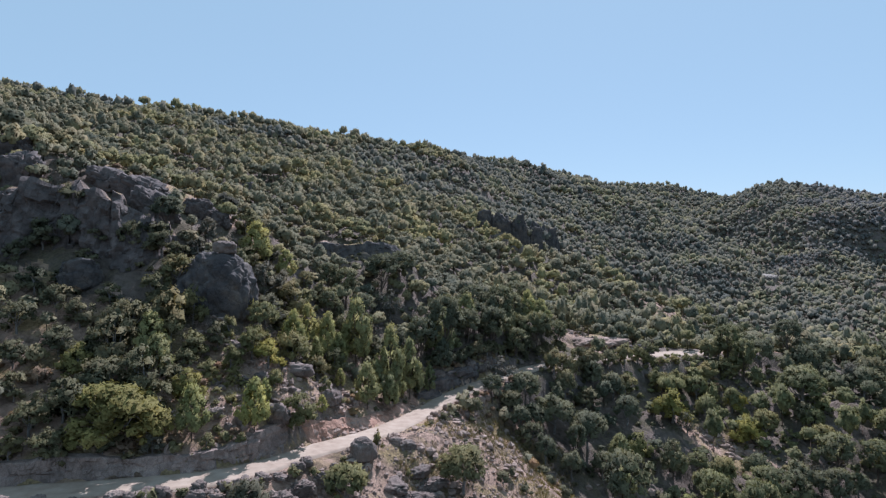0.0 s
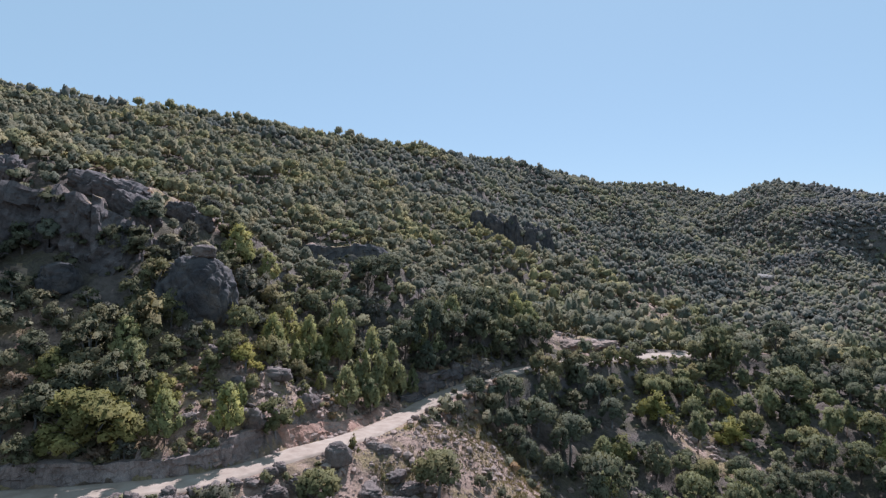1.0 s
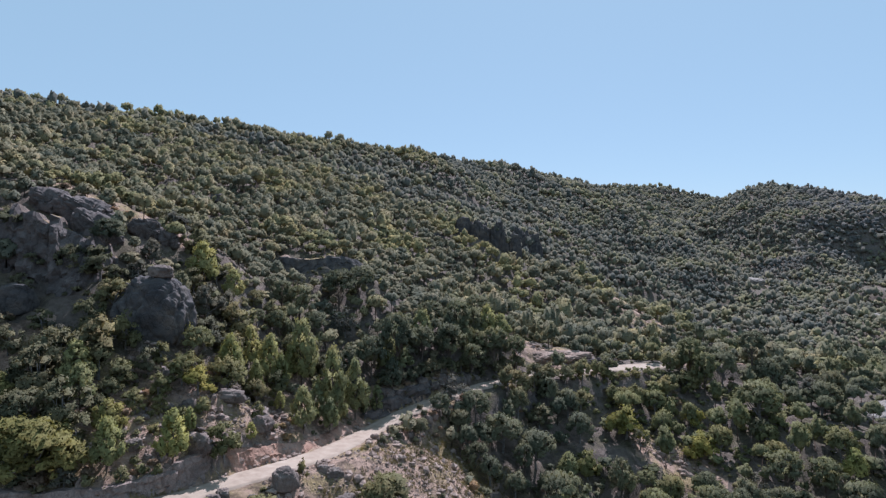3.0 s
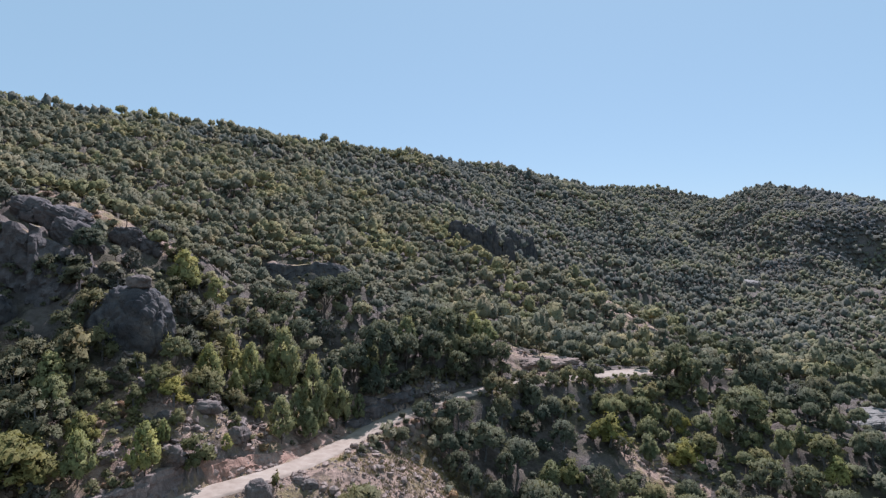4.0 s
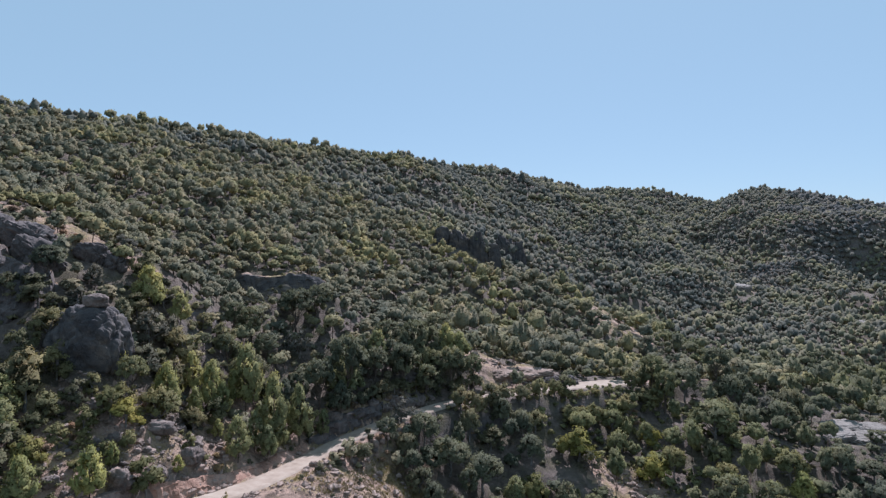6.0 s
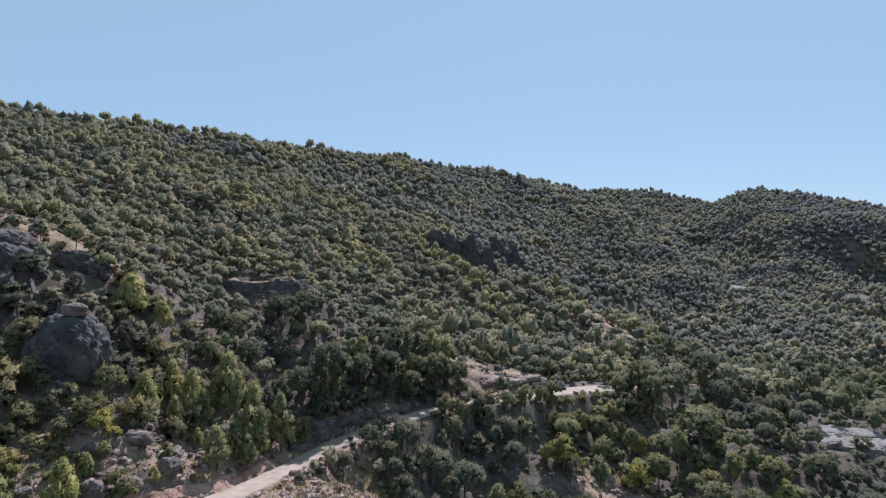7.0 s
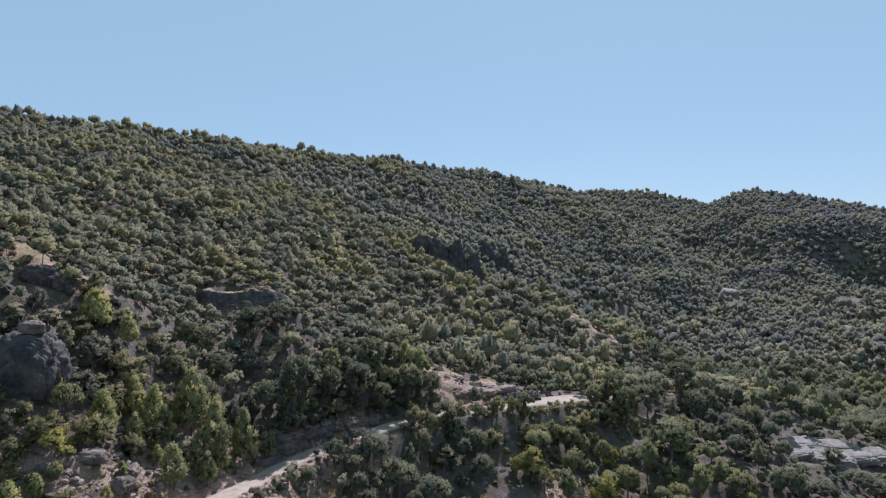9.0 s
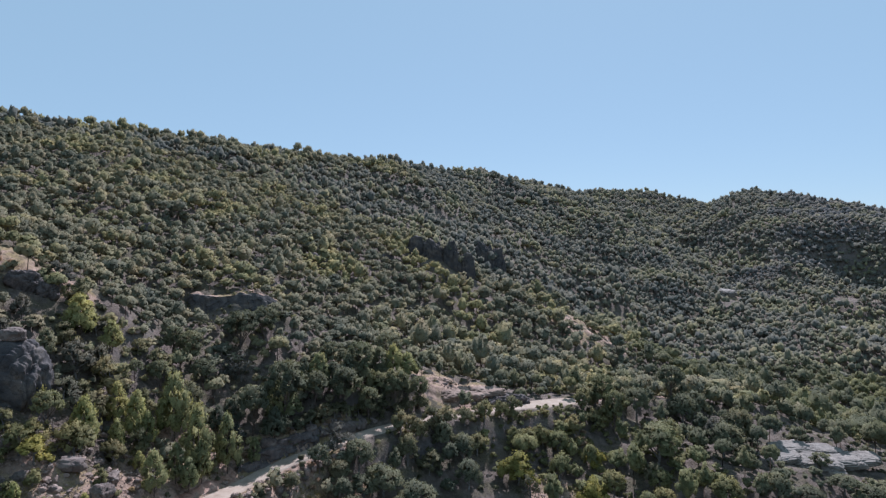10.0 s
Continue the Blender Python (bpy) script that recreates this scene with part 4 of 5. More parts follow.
PINES_FAR_SIDE = [(0.3, 118.8, 7.1, 12.7), (118.5, 133.5, 4.4, 6.1), (5.3, 124.7, 5.3, 8.4), (11.1, 127.5, 6.4, 9.6), (16.1, 129.3, 5.0, 7.5), (-4.4,
    113.7, 5.5, 9.3), (21.6, 134.8, 6.5, 9.7), (26.6, 138.1, 5.3, 7.4), (13.2, 136.4, 6.6, 9.2), (6.7, 136.4, 5.9, 8.3), (18.6, 149.3, 7.2, 9.3),
    (75.5, 147.5, 5.7, 10.2), (96.5, 164.9, 7.1, 10.0), (74.3, 153.3, 6.6, 9.9), (-14.0, 135.4, 7.2, 10.0), (-10.2, 140.1, 6.1, 8.5), (-20.3, 122.9,
    5.9, 8.3), (-24.0, 123.2, 4.7, 6.6), (-16.6, 119.7, 4.6, 6.9)]

KINDS = {}          # kind of tree: its built templates


def tree_meshes(kind, style, seed, leaf, wood):
    """Crown and trunk meshes of a tree one metre high and one metre wide, times eight."""
    rng = np.random.default_rng(seed)
    h = w = 8.0
    n, each, long, wide = {"oak": (46, 21, 0.52, 0.40), "low_oak": (50, 21, 0.50, 0.38), "pine": (50, 21, 0.58, 0.28), "umbrella": (40, 26, 0.58, 0.33), "dome": (48, 21, 0.50, 0.38), "shrub": (14, 18, 1.2, 0.85)}[kind]
    cores = n
    if style == "sparse":
        n, cores = int(n * 0.6), 6
    c, r = clump_layout(rng, kind, h, w, n)
    v, f, soft = leafage(rng, c, r, np.array((0, 0, 0.45 * h)), each, long, wide, cores, GEM, GEM_F, 0.88)
    crown = mesh_of("crown", v, f, leaf, None, True, soft)
    trunk = mesh_of("trunk", *limbs(rng, kind, h, w, c, 14 if style == "sparse" else 8), wood, None, True)
    return crown, trunk


STYLES = {
    "oak": ("oak_tree", "oak", "oak tree", [("olive-green round-crowned oak on the stony slope", OAK_LEAF, GREY_BARK, "full")] * 4
            + [("grey-green spreading oak on the stony slope", GREY_LEAF, GREY_BARK, "full")] * 2),
    "round": ("oak_tree", "dome", "oak tree", [("dark green oak with a dense round crown", PINE_LEAF, GREY_BARK, "full")] * 3
              + [("olive-green oak with a dense round crown", OAK_LEAF, GREY_BARK, "full")] * 2 + [("grey-green oak with a dense round crown", GREY_LEAF, GREY_BARK, "full")]),
    "low": ("oak_tree", "low_oak", "oak tree", [("dense bushy oak with leaves down to the ground", OAK_LEAF, GREY_BARK, "full")] * 3),
    "yellow": ("oak_tree", "low_oak", "oak tree", [("yellowing broad oak lit by the sun", YELLOW_LEAF, GREY_BARK, "full")] * 3),
    "pine": ("pine_tree", "pine", "pine tree", [("dark green pine with a rounded ragged crown", PINE_LEAF, BARK, "full")] * 4
             + [("light green sunlit pine with an open crown", BRIGHT_PINE, BARK, "full")] * 4),
    "light_pine": ("pine_tree", "pine", "pine tree", [("light green sunlit pine with an open crown", BRIGHT_PINE, BARK, "full")] * 5),
    "umbrella": ("pine_tree", "umbrella", "pine tree", [("tall green pine with a bare stem and flat rounded crown", PINE_LEAF, BARK, "full")] * 4),
    "bare": ("oak_tree", "oak", "oak tree", [("half-bare twisted oak with thin grey leaves", GREY_LEAF, GREY_BARK, "sparse")] * 2),
    "shrub": ("shrub", "shrub", "shrub", [("low green shrub among the stones", OAK_LEAF, GREY_BARK, "full")] * 2
              + [("dry brownish shrub among the stones", DRY_LEAF, GREY_BARK, "full")] * 2),
}


def headroom(x, y):
    """How high a tree may grow there without closing the view over the far road from across the valley."""
    d, level, along = (float(v[0]) for v in road_near(np.array([x]), np.array([y])))
    if d < 0 and d > -22 and y > 118 and (12 < x < 22 or 51 < x < 68):
        return level + 0.2 - 0.16 * d - float(land(np.array([x]), np.array([y]))[0])
    return 99.0


def plant(kind, variant, x, y, width, height, turn):
    name, form, category, styles = STYLES[kind]
    variant %= len(styles)
    label, leaf, wood, style = styles[variant]
    z = float(land(np.array([x]), np.array([y]))[0]) - 0.1
    room = max(1.2, headroom(x, y))
    if height > room:
        width, height = width * max(room / height, 0.6), room
    m = pose(x, y, z, 0, 0, turn) @ Matrix.Diagonal((width / 8, width / 8, height / 8, 1))
    if (kind, variant) in KINDS:
        first = KINDS[kind, variant]
        s = first.scale
        return copy_thing(first, m @ Matrix.Diagonal((1 / s[0], 1 / s[1], 1 / s[2], 1)))
    crown, trunk = tree_meshes(form, style, 700 + 37 * len(KINDS), leaf, wood)
    ob = new(name)
    ob.empty_display_size = 0.5
    part("trunk", trunk, ob)
    part("crown", crown, ob)
    ob.matrix_basis = m
    KINDS[kind, variant] = ob
    return tagged(ob, label, category, {"pine": "pines of the near slopes", "umbrella": "pines of the near slopes", "light_pine": "pines of the near slopes", "shrub": "shrubs of the near slopes"}.get(kind, "oaks of the near slopes"))


rng = np.random.default_rng(5)
standing = []
road_s = np.array([s_near(x, 0.7 * x + 113) for x in (21, 24, 27.5, 31, 35, 39, 43, 46.5, 50, 54, 58, 62, 66, 70, 74, 78)])
roadside = []          # oaks on the outer shoulder of the far road
for (x, y, z), s in zip(road_at(road_s), road_s):
    ahead = road_at(np.array([s + 1.0]))[0]
    way = unit(ahead[:2] - np.array((x, y)))
    off = (4.4 + 1.6 * ((7 * s) % 1)) * float(turnout(s))
    if off > 7 or int(s) % 2:          # a second row further down the bank
        roadside.append((x + way[1] * (off + 5.0), y - way[0] * (off + 5.0), 5.2, 5.4))
    roadside.append((x + way[1] * off, y - way[0] * off, 4.6 + (3 * s) % 1.5, 4.4 + (5 * s) % 1.6))
above_cut, on_cut = [], []          # trees along the head of the cut above the bend
for s in np.arange(s_near(4, 113), s_near(31, 135), 3.0):
    (x, y, z), ahead = road_at(np.array([s]))[0], road_at(np.array([s + 1.0]))[0]
    way = unit(ahead[:2] - np.array((x, y)))
    off = 7.5 + 6.5 * ((0.618 * s) % 1)
    above_cut.append((x - way[1] * off, y + way[0] * off, 4.4 + (0.7 * s) % 1.6, 6.5 + (1.3 * s) % 3))
    off = 4.6 + 1.2 * ((0.37 * s) % 1)
    on_cut.append((x - way[1] * off, y + way[0] * off, 3.0 + (0.9 * s) % 1.2, 2.8 + (1.1 * s) % 1.4))
near_lists = [("pine", above_cut), ("low", on_cut), ("yellow", YELLOW_OAKS), ("oak", OAKS_ABOVE_ROAD), ("light_pine", PINES_ABOVE_ROAD), ("round", OAKS_ON_SPUR), ("round", OAKS_IN_GULLY), ("round", OAKS_BY_SLAB),
              ("umbrella", PINES_FAR_SIDE), ("low", roadside)]
for kind, rows in near_lists:
    for x, y, w, h in rows:
        plant(kind, int(rng.integers(0, 4 if rows is OAKS_ABOVE_ROAD and x < -36 else 9)), x, y, w * (0.84 if kind == "light_pine" else 0.92 if kind == "round" else 1.0 if rows is OAKS_ABOVE_ROAD else 1.12), h * (0.72 if x > 104 and y < 135 else 1.05), rng.uniform(0, 360))
        standing.append((x, y, w * 0.42))
for x, y, w, h in [(11.3, 117.2, 7.0, 5.5), (-30.5, 101.5, 4, 5), (-11.5, 128, 6, 7), (-13.5, 126.5, 5, 6), (50.5, 121.5, 5, 6), (69, 112, 5, 5.5)]:
    plant("bare", int(x), x, y, w, h, 40)
    standing.append((x, y, w * 0.4))

# Places kept clear of trees: x, y, radius
CLEAR = [(46.5, 119, 4), (-63, 117, 5), (-55, 118, 5), (-47, 119, 4.5), (-40, 120, 3.5), (-46, 105.5, 3.5), (-42, 108, 3), (-53, 99.5, 4.5), (-57, 101, 3.5), (-9.9, 72.4, 2.5), (-20.4, 83.2, 3.2), (-22, 150, 8), (-14, 149, 4.5), (-29, 149, 5), (-29, 143.5, 3.5), (-22, 143.5, 3.5), (-15, 144.5, 3), (42, 149, 7), (33, 146, 5), (28, 142, 3), (51, 153, 5), (61, 157, 4.5), (67, 159, 4), (122, 131, 6), (114, 132, 5), (118, 139, 7), (127, 139, 6), (118, 134, 6), (126, 134, 6), (112, 136, 5), (133, 139, 6), (118, 128, 6), (126, 128, 6), (133, 131, 5), (112, 130, 4), (122, 122, 5), (57, 124, 5.5), (61, 121.5, 4.5),
         (260, 471, 12), (257, 461, 9), (253, 452, 8), (322, 421, 11), (317, 411, 8), (371, 491, 13), (362, 478, 10), (354, 466, 8), (378, 478, 10), (370, 466, 8), (250, 446, 7), (257, 448, 7), (157, 249, 8), (107, 150, 5), (-32.6, 90.5, 5.0), (-32, 86, 3.5), (-53, 104, 5), (-60, 103, 4), (-47, 109, 4), (3, 86, 7), (-3, 78, 8), (9.5, 93.5, 5), (11, 87, 5), (9.5, 102.5, 4.5), (7.5, 107, 3),
         (12, 88, 6), (8, 96, 5), (7, 78, 5), (-8, 66, 6), (-1, 70, 6), (100, 296, 6), (92, 285, 7), (96, 277, 7), (101, 270, 6), (88, 292, 6), (105, 284, 6), (106, 264, 5), (110, 276, 5), (36, 275, 7.5), (28, 275, 6.5), (45, 277, 6.5), (20, 278, 5), (52, 281, 5)]
CLEAR_A = np.array(CLEAR, float)


def scatter(rng, tries, x0, x1, y0, y1, gap, taken, keep_road, patchy=True, clear=True, close=1.0):
    """Random places, none nearer than its own crown to another, off the road and the clearings."""
    cell, grid, out = 7.0, {}, []
    for q in taken:
        grid.setdefault((int(q[0] // cell), int(q[1] // cell)), []).append(q)
    xs, ys = rng.uniform(x0, x1, tries), rng.uniform(y0, y1, tries)
    inside = (xs > -0.77 * ys - 10) & (xs < 0.77 * ys + 44)
    if clear:
        inside &= (((xs[:, None] - CLEAR_A[:, 0]) ** 2 + (ys[:, None] - CLEAR_A[:, 1]) ** 2) > CLEAR_A[:, 2] ** 2).all(1)
    inside &= (np.abs(road_near(xs, ys)[0]) > keep_road) | (xs > 75)
    if patchy:
        inside &= grain(xs, ys, 13, 71) + 0.6 * grain(xs, ys, 31, 72) + rng.uniform(-0.5, 0.9, tries) > -0.45
    sizes = gap * (rng.uniform(0.7, 1.35, tries) if close == 1.0 else 0.62 + 0.95 * rng.random(tries) ** 1.6)
    sizes *= 1 + 0.4 * smooth(-45, 40, xs - 0.08 * ys) * smooth(150, 180, ys) * (1 - 0.65 * smooth(290, 345, ys)) * (1 - smooth(480, 620, ys))
    sizes *= 1 + 0.7 * smooth(10, 25, xs) * (gap > 2.5) * (1 - smooth(150, 165, ys))
    for x, y, r in zip(xs[inside], ys[inside], sizes[inside]):
        i, j = int(x // cell), int(y // cell)
        if all((x - q[0]) ** 2 + (y - q[1]) ** 2 > (close * (0.5 * (r + q[2]) + 0.35)) ** 2 for a in (-1, 0, 1) for b in (-1, 0, 1) for q in grid.get((i + a, j + b), ())):
            q = (x, y, r)
            grid.setdefault((i, j), []).append(q)
            out.append(q)
    return out


# Trees of the near slopes, each its own thing; those further up the slope join the woods
more = scatter(rng, 9000, -75, 150, 56, 168, 2.7, standing, 3.4)
slope_trees = []
for x, y, r in more:
    off_road = float(road_near(np.array([x]), np.array([y]))[0][0])
    if x < 16 and y < 104 and off_road < 0 or -27 < x < 0 and y < 110 and 0 < off_road < 13:
        continue
    r = min(r, max(0.8, headroom(x, y) / 1.9))
    standing.append((x, y, r))
    if y > 116 or x < -46 or x > 90:
        slope_trees.append((x, y, r))
        continue
    w = r * rng.uniform(1.5, 2.0)
    roll = rng.random()
    if x > 18 and y < 150:          # in the gully the trees stand apart
        if roll > 0.62:
            continue
        w, roll = 0.7 * w, roll * 0.66
    if y > 110 and roll < 0.45 or roll < 0.25:
        plant("umbrella" if rng.random() < 0.5 else "pine", int(rng.integers(0, 9)), x, y, w, w * rng.uniform(1.2, 1.6), rng.uniform(0, 360))
    elif roll < 0.97:
        plant("oak" if x < 16 else "round", int(rng.integers(0, 9)), x, y, w, w * rng.uniform(0.9, 1.2), rng.uniform(0, 360))
    else:
        plant("yellow", int(rng.integers(0, 9)), x, y, w, w * rng.uniform(0.9, 1.2), rng.uniform(0, 360))
for x, y, r in scatter(rng, 2500, -62, -20, 92, 168, 2.6, standing, 4, False):
    slope_trees.append((x, y, r))
    standing.append((x, y, r))
# Shrubs in the gaps, and on the open spur
bushes = scatter(rng, 1300, -60, -22, 58, 96, 1.3, standing, 3.2)[:150]
bushes += scatter(rng, 900, -22, 100, 58, 130, 1.2, standing, 2.8)[:140]
for x, y, r in bushes:
    w = r * rng.uniform(1.0, 2.1)
    plant("shrub", int(rng.integers(0, 9)), x, y, w, w * rng.uniform(0.65, 1.0), rng.uniform(0, 360))
for x, y, w, h in [(-8.3, 75.2, 1.9, 3.2), (5.2, 112.4, 2.0, 1.6), (-1.9, 89, 1.3, 1.0), (0.6, 93.5, 1.5, 1.1), (3.4, 86.5, 1.2, 0.9), (9.5, 82, 1.5, 2.2), (6, 96, 1.4, 1.2), (-4.2, 73.2, 1.2, 1.4)]:
    plant("shrub", 0, x, y, w, h, 90 * x)
for i in range(40):          # brush beside the bend, on the knoll and at the foot of the cut
    place = i % 5
    if place == 4:
        x, y = rng.uniform(33, 54), rng.uniform(146, 156)
        if float(road_near(np.array([x]), np.array([y]))[0][0]) < 4:
            continue
    else:
        s = rng.uniform(s_near(1, 110), s_near(22, 129)) if place > 1 else rng.uniform(s_near(-4, 96), s_near(10, 118.5))
        (x, y, z), ahead = road_at(np.array([s]))[0], road_at(np.array([s + 1.0]))[0]
        way = unit(ahead[:2] - np.array((x, y)))
        off = -rng.uniform(3.4, 5.5) if place > 1 else rng.uniform(3.2, 7.0)
        x, y = x + way[1] * off, y - way[0] * off
    w = rng.uniform(0.9, 2.2)
    plant("shrub", i, x, y, w, w * rng.uniform(0.6, 0.95), 77 * i)


# ---- woods ----
WOOD_FORMS = {"oak": (0.50, 0.42, 0.43), "umbrella": (0.73, 0.24, 0.46), "pine": (0.60, 0.37, 0.36)}       # middle and half height of the crown, half width


def low_tree(kind, seed, lobes, sprays, long, wide, ball=BALL, ball_f=BALL_F, lift=0.6, full=0.72):
    """A tree of the woods, one metre high and wide: rounded lobes of leaves round a dense heart, loose sprays on them, and a stem."""
    rng = np.random.default_rng(seed)
    mid, half, across = WOOD_FORMS[kind]
    k = np.arange(lobes)
    up = 1 - 1.3 * (k + 0.4) / lobes
    t = k * 2.4 + rng.normal(0, 0.3, lobes)
    level = np.sqrt(1 - up * up)
    u = np.stack([np.cos(t) * level, np.sin(t) * level, up], 1) + rng.normal(0, 0.12, (lobes, 3))
    if kind == "pine":
        u[:, :2] *= np.interp(up, (-0.3, 0.2, 1), (1.15, 1.0, 0.6))[:, None]
    c = np.array((0, 0, mid)) + u * (across, across, half) * rng.uniform(0.6, 0.84, (lobes, 1))
    r = across * (1.25 if full < 0.8 else 0.95) / math.sqrt(lobes) * rng.uniform(0.8, 1.2, (lobes, 1)) * (1, 1, 0.85)
    heart = np.array((0, 0, mid - 0.5 * half))
    core = BALL @ tumbled(rng) * rng.uniform(0.86, 1.1, (len(BALL), 1)) * (full * across, full * across, (full + 0.08) * half) + (0, 0, mid)
    lump = np.stack([ball @ tumbled(rng) for _ in range(lobes)])
    lobe = lump * rng.uniform(0.78, 1.2, (lobes, len(ball), 1)) * r[:, None] + c[:, None]
    lobe_n = unit(0.6 * lump + 0.6 * unit(c - heart)[:, None] + (0, 0, lift))
    lobe_f = (ball_f[None] + (np.arange(lobes) * len(ball))[:, None, None]).reshape(-1, 3)
    sv, sf, sn = leafage(rng, c, r, heart, sprays, long, wide, 0)
    lean = rng.normal(0, 0.03, 2)
    tv, tf = tube([(0, 0, -0.08), (lean[0], lean[1], mid)], (0.026, 0.014), 3)
    tf = np.concatenate([tf[:, :3], tf[:, [0, 2, 3]]])
    tn = unit((tv - (0, 0, 0.3)) * (1, 1, 0.01))
    n = len(core)
    m = n + lobes * len(ball)
    faces = np.concatenate([BALL_F, lobe_f + n, sf + m, tf + m + len(sv)])
    which = np.r_[np.zeros(len(faces) - len(tf)), np.ones(len(tf))]
    return np.concatenate([core, lobe.reshape(-1, 3), sv, tv]), faces, which, np.concatenate([unit(core - heart), lobe_n.reshape(-1, 3), sn, tn])


def woods(name, label, places, lobes, sprays, long, wide, seed, pine_share, leaf=WOODS_LEAF, tall=1.0, ball=BALL, ball_f=BALL_F, lift=0.6, full=0.72):
    rng = np.random.default_rng(seed)
    shapes = [low_tree(("oak", "umbrella", "pine")[i % 3], seed + i, lobes, sprays, long, wide, ball, ball_f, lift, full) for i in range(15)]
    p = np.array(places)
    z = land(p[:, 0], p[:, 1])
    vs, fs, ms, ns, n = [], [], [], [], 0
    for (x, y, r), zz in zip(p, z):
        pine = 0 if rng.random() > pine_share else 1 + int(rng.random() < 0.5 and tall < 1.3)
        v, f, m, soft = shapes[3 * int(rng.integers(0, 5)) + pine]
        w = r * rng.uniform(1.15, 1.65)
        h = w * tall * (rng.uniform(0.7, 0.95), rng.uniform(0.95, 1.35), rng.uniform(1.0, 1.4))[pine] * (1.18 if tall > 1.3 and rng.random() < 0.15 else 1.0)
        t = rng.uniform(0, 6.283)
        turn = np.array([(math.cos(t), math.sin(t), 0), (-math.sin(t), math.cos(t), 0), (0, 0, 1)])
        vs.append((v * (w, w, h)) @ turn + (x, y, zz)), fs.append(f + n), ms.append(m), ns.append(soft @ turn)
        n += len(v)
    ob = new(name, mesh_of(name, np.concatenate(vs), np.concatenate(fs), [leaf, BARK], np.concatenate(ms), True, np.concatenate(ns)))
    return tagged(ob, label, "woods", kind="stuff")


def in_sight(places):
    """Keeps the trees that the camera's sight line reaches; slopes hidden from it carry none."""
    p = np.array(places)
    top = land(p[:, 0], p[:, 1]) + 9
    seen = np.full(len(p), True)
    for v in (0.985, 0.97, 0.95, 0.92, 0.88, 0.83, 0.77, 0.7):
        seen &= land(16 + (p[:, 0] - 16) * v, p[:, 1] * v) < 60 + (top - 60) * v + 4
    return [q for q, s in zip(places, seen) if s]


left_edge = scatter(rng, 5000, -170, -75, 70, 168, 3.0, [], 4.5)
CLIFF_X, CLIFF_Y = (-86, -76, -68, -60, -52, -46, -40), (86, 88, 88.5, 89.5, 91, 93, 96)          # trees before the cliff's face are left out to suit the camera's view
left_edge, slope_trees = ([q for q in line if not (-86 < q[0] < -40 and -6 < q[1] - np.interp(q[0], CLIFF_X, CLIFF_Y) < 3 and q[0] > -62 - 9 * math.sin(7 * q[1]))] for line in (left_edge, slope_trees))
gully = [q for q in slope_trees if q[0] > 14]
slope_trees = [q for q in slope_trees if q[0] <= 14]
woods("gully_woods", "tall pines and oaks standing apart in the gully", [(x, y, min(0.82 * r, max(0.8, headroom(x, y) / 2.4))) for i, (x, y, r) in enumerate(gully) if i % 10 not in (2, 5, 8)], 18, 16, 0.09, 0.065, 840, 0.6, PINE_LEAF, 1.25)
woods("slope_woods", "oak and pine trees crowding the upper slope", slope_trees + left_edge, 14, 12, 0.10, 0.07, 870, 0.6)
middle = scatter(rng, 60000, -290, 330, 168, 330, 3.2, [], 4.5, True, close=0.76)
brush = scatter(rng, 40000, -270, 300, 168, 330, 1.7, middle, 4.5, False, close=0.8) + scatter(rng, 9000, -120, 14, 96, 168, 1.8, standing, 4.5, False, close=0.85)
low_brush = [q for q in scatter(rng, 2500, 84, 152, 112, 152, 1.9, standing, 4.5, False, False, 0.9) if math.hypot((q[0] - 121) / 15, (q[1] - 138) / 8) > 1]
low_brush += scatter(rng, 1800, 22, 84, 100, 150, 1.7, standing, 4.5, True, True, 0.95)
valley = [q for q in middle if q[1] > 300 and q[0] > 70 or q[0] > 125 + 8 * math.sin(q[1] / 9)]
middle = [q for q in middle if not (q[1] > 300 and q[0] > 70 or q[0] > 125 + 8 * math.sin(q[1] / 9))]
# PINE_LEAF, darker than WOODS_LEAF, puts the valley's shade into the colour
woods("valley_woods", "oak and pine woods filling the valley, leaf colour darkened for shade", valley, 9, 5, 0.11, 0.08, 910, 0.5, PINE_LEAF, tall=1.1, ball=GEM, ball_f=GEM_F, lift=0.85, full=0.82)
woods("hillside_woods", "oak and pine woods covering the hillside", middle, 8, 5, 0.12, 0.085, 900, 0.6, ball=GEM, ball_f=GEM_F, lift=0.85, full=0.82)
woods("thicket", "young oaks and tall scrub between the trees of the hillside", brush, 3, 2, 0.16, 0.12, 905, 0.2, ball=GEM, ball_f=GEM_F, lift=0.85, full=0.82)
# this scrub takes the darker PINE_LEAF to put the gully's shade into its colour
woods("gully_thicket", "green scrub between the trees of the gully, darkened for shade", low_brush, 5, 4, 0.16, 0.12, 907, 0.2, PINE_LEAF, ball=GEM, ball_f=GEM_F)
CREST_LINE = np.array(CREST[:6], float)


def on_crest(p):
    """Within twenty metres of the long hill's crest line."""
    for a, b in zip(CREST_LINE[:-1, :2], CREST_LINE[1:, :2]):
        t = np.clip(np.dot(np.array(p[:2]) - a, b - a) / np.dot(b - a, b - a), 0, 1)
        if np.hypot(*(a + t * (b - a) - p[:2])) < 20:
            return True
    return False


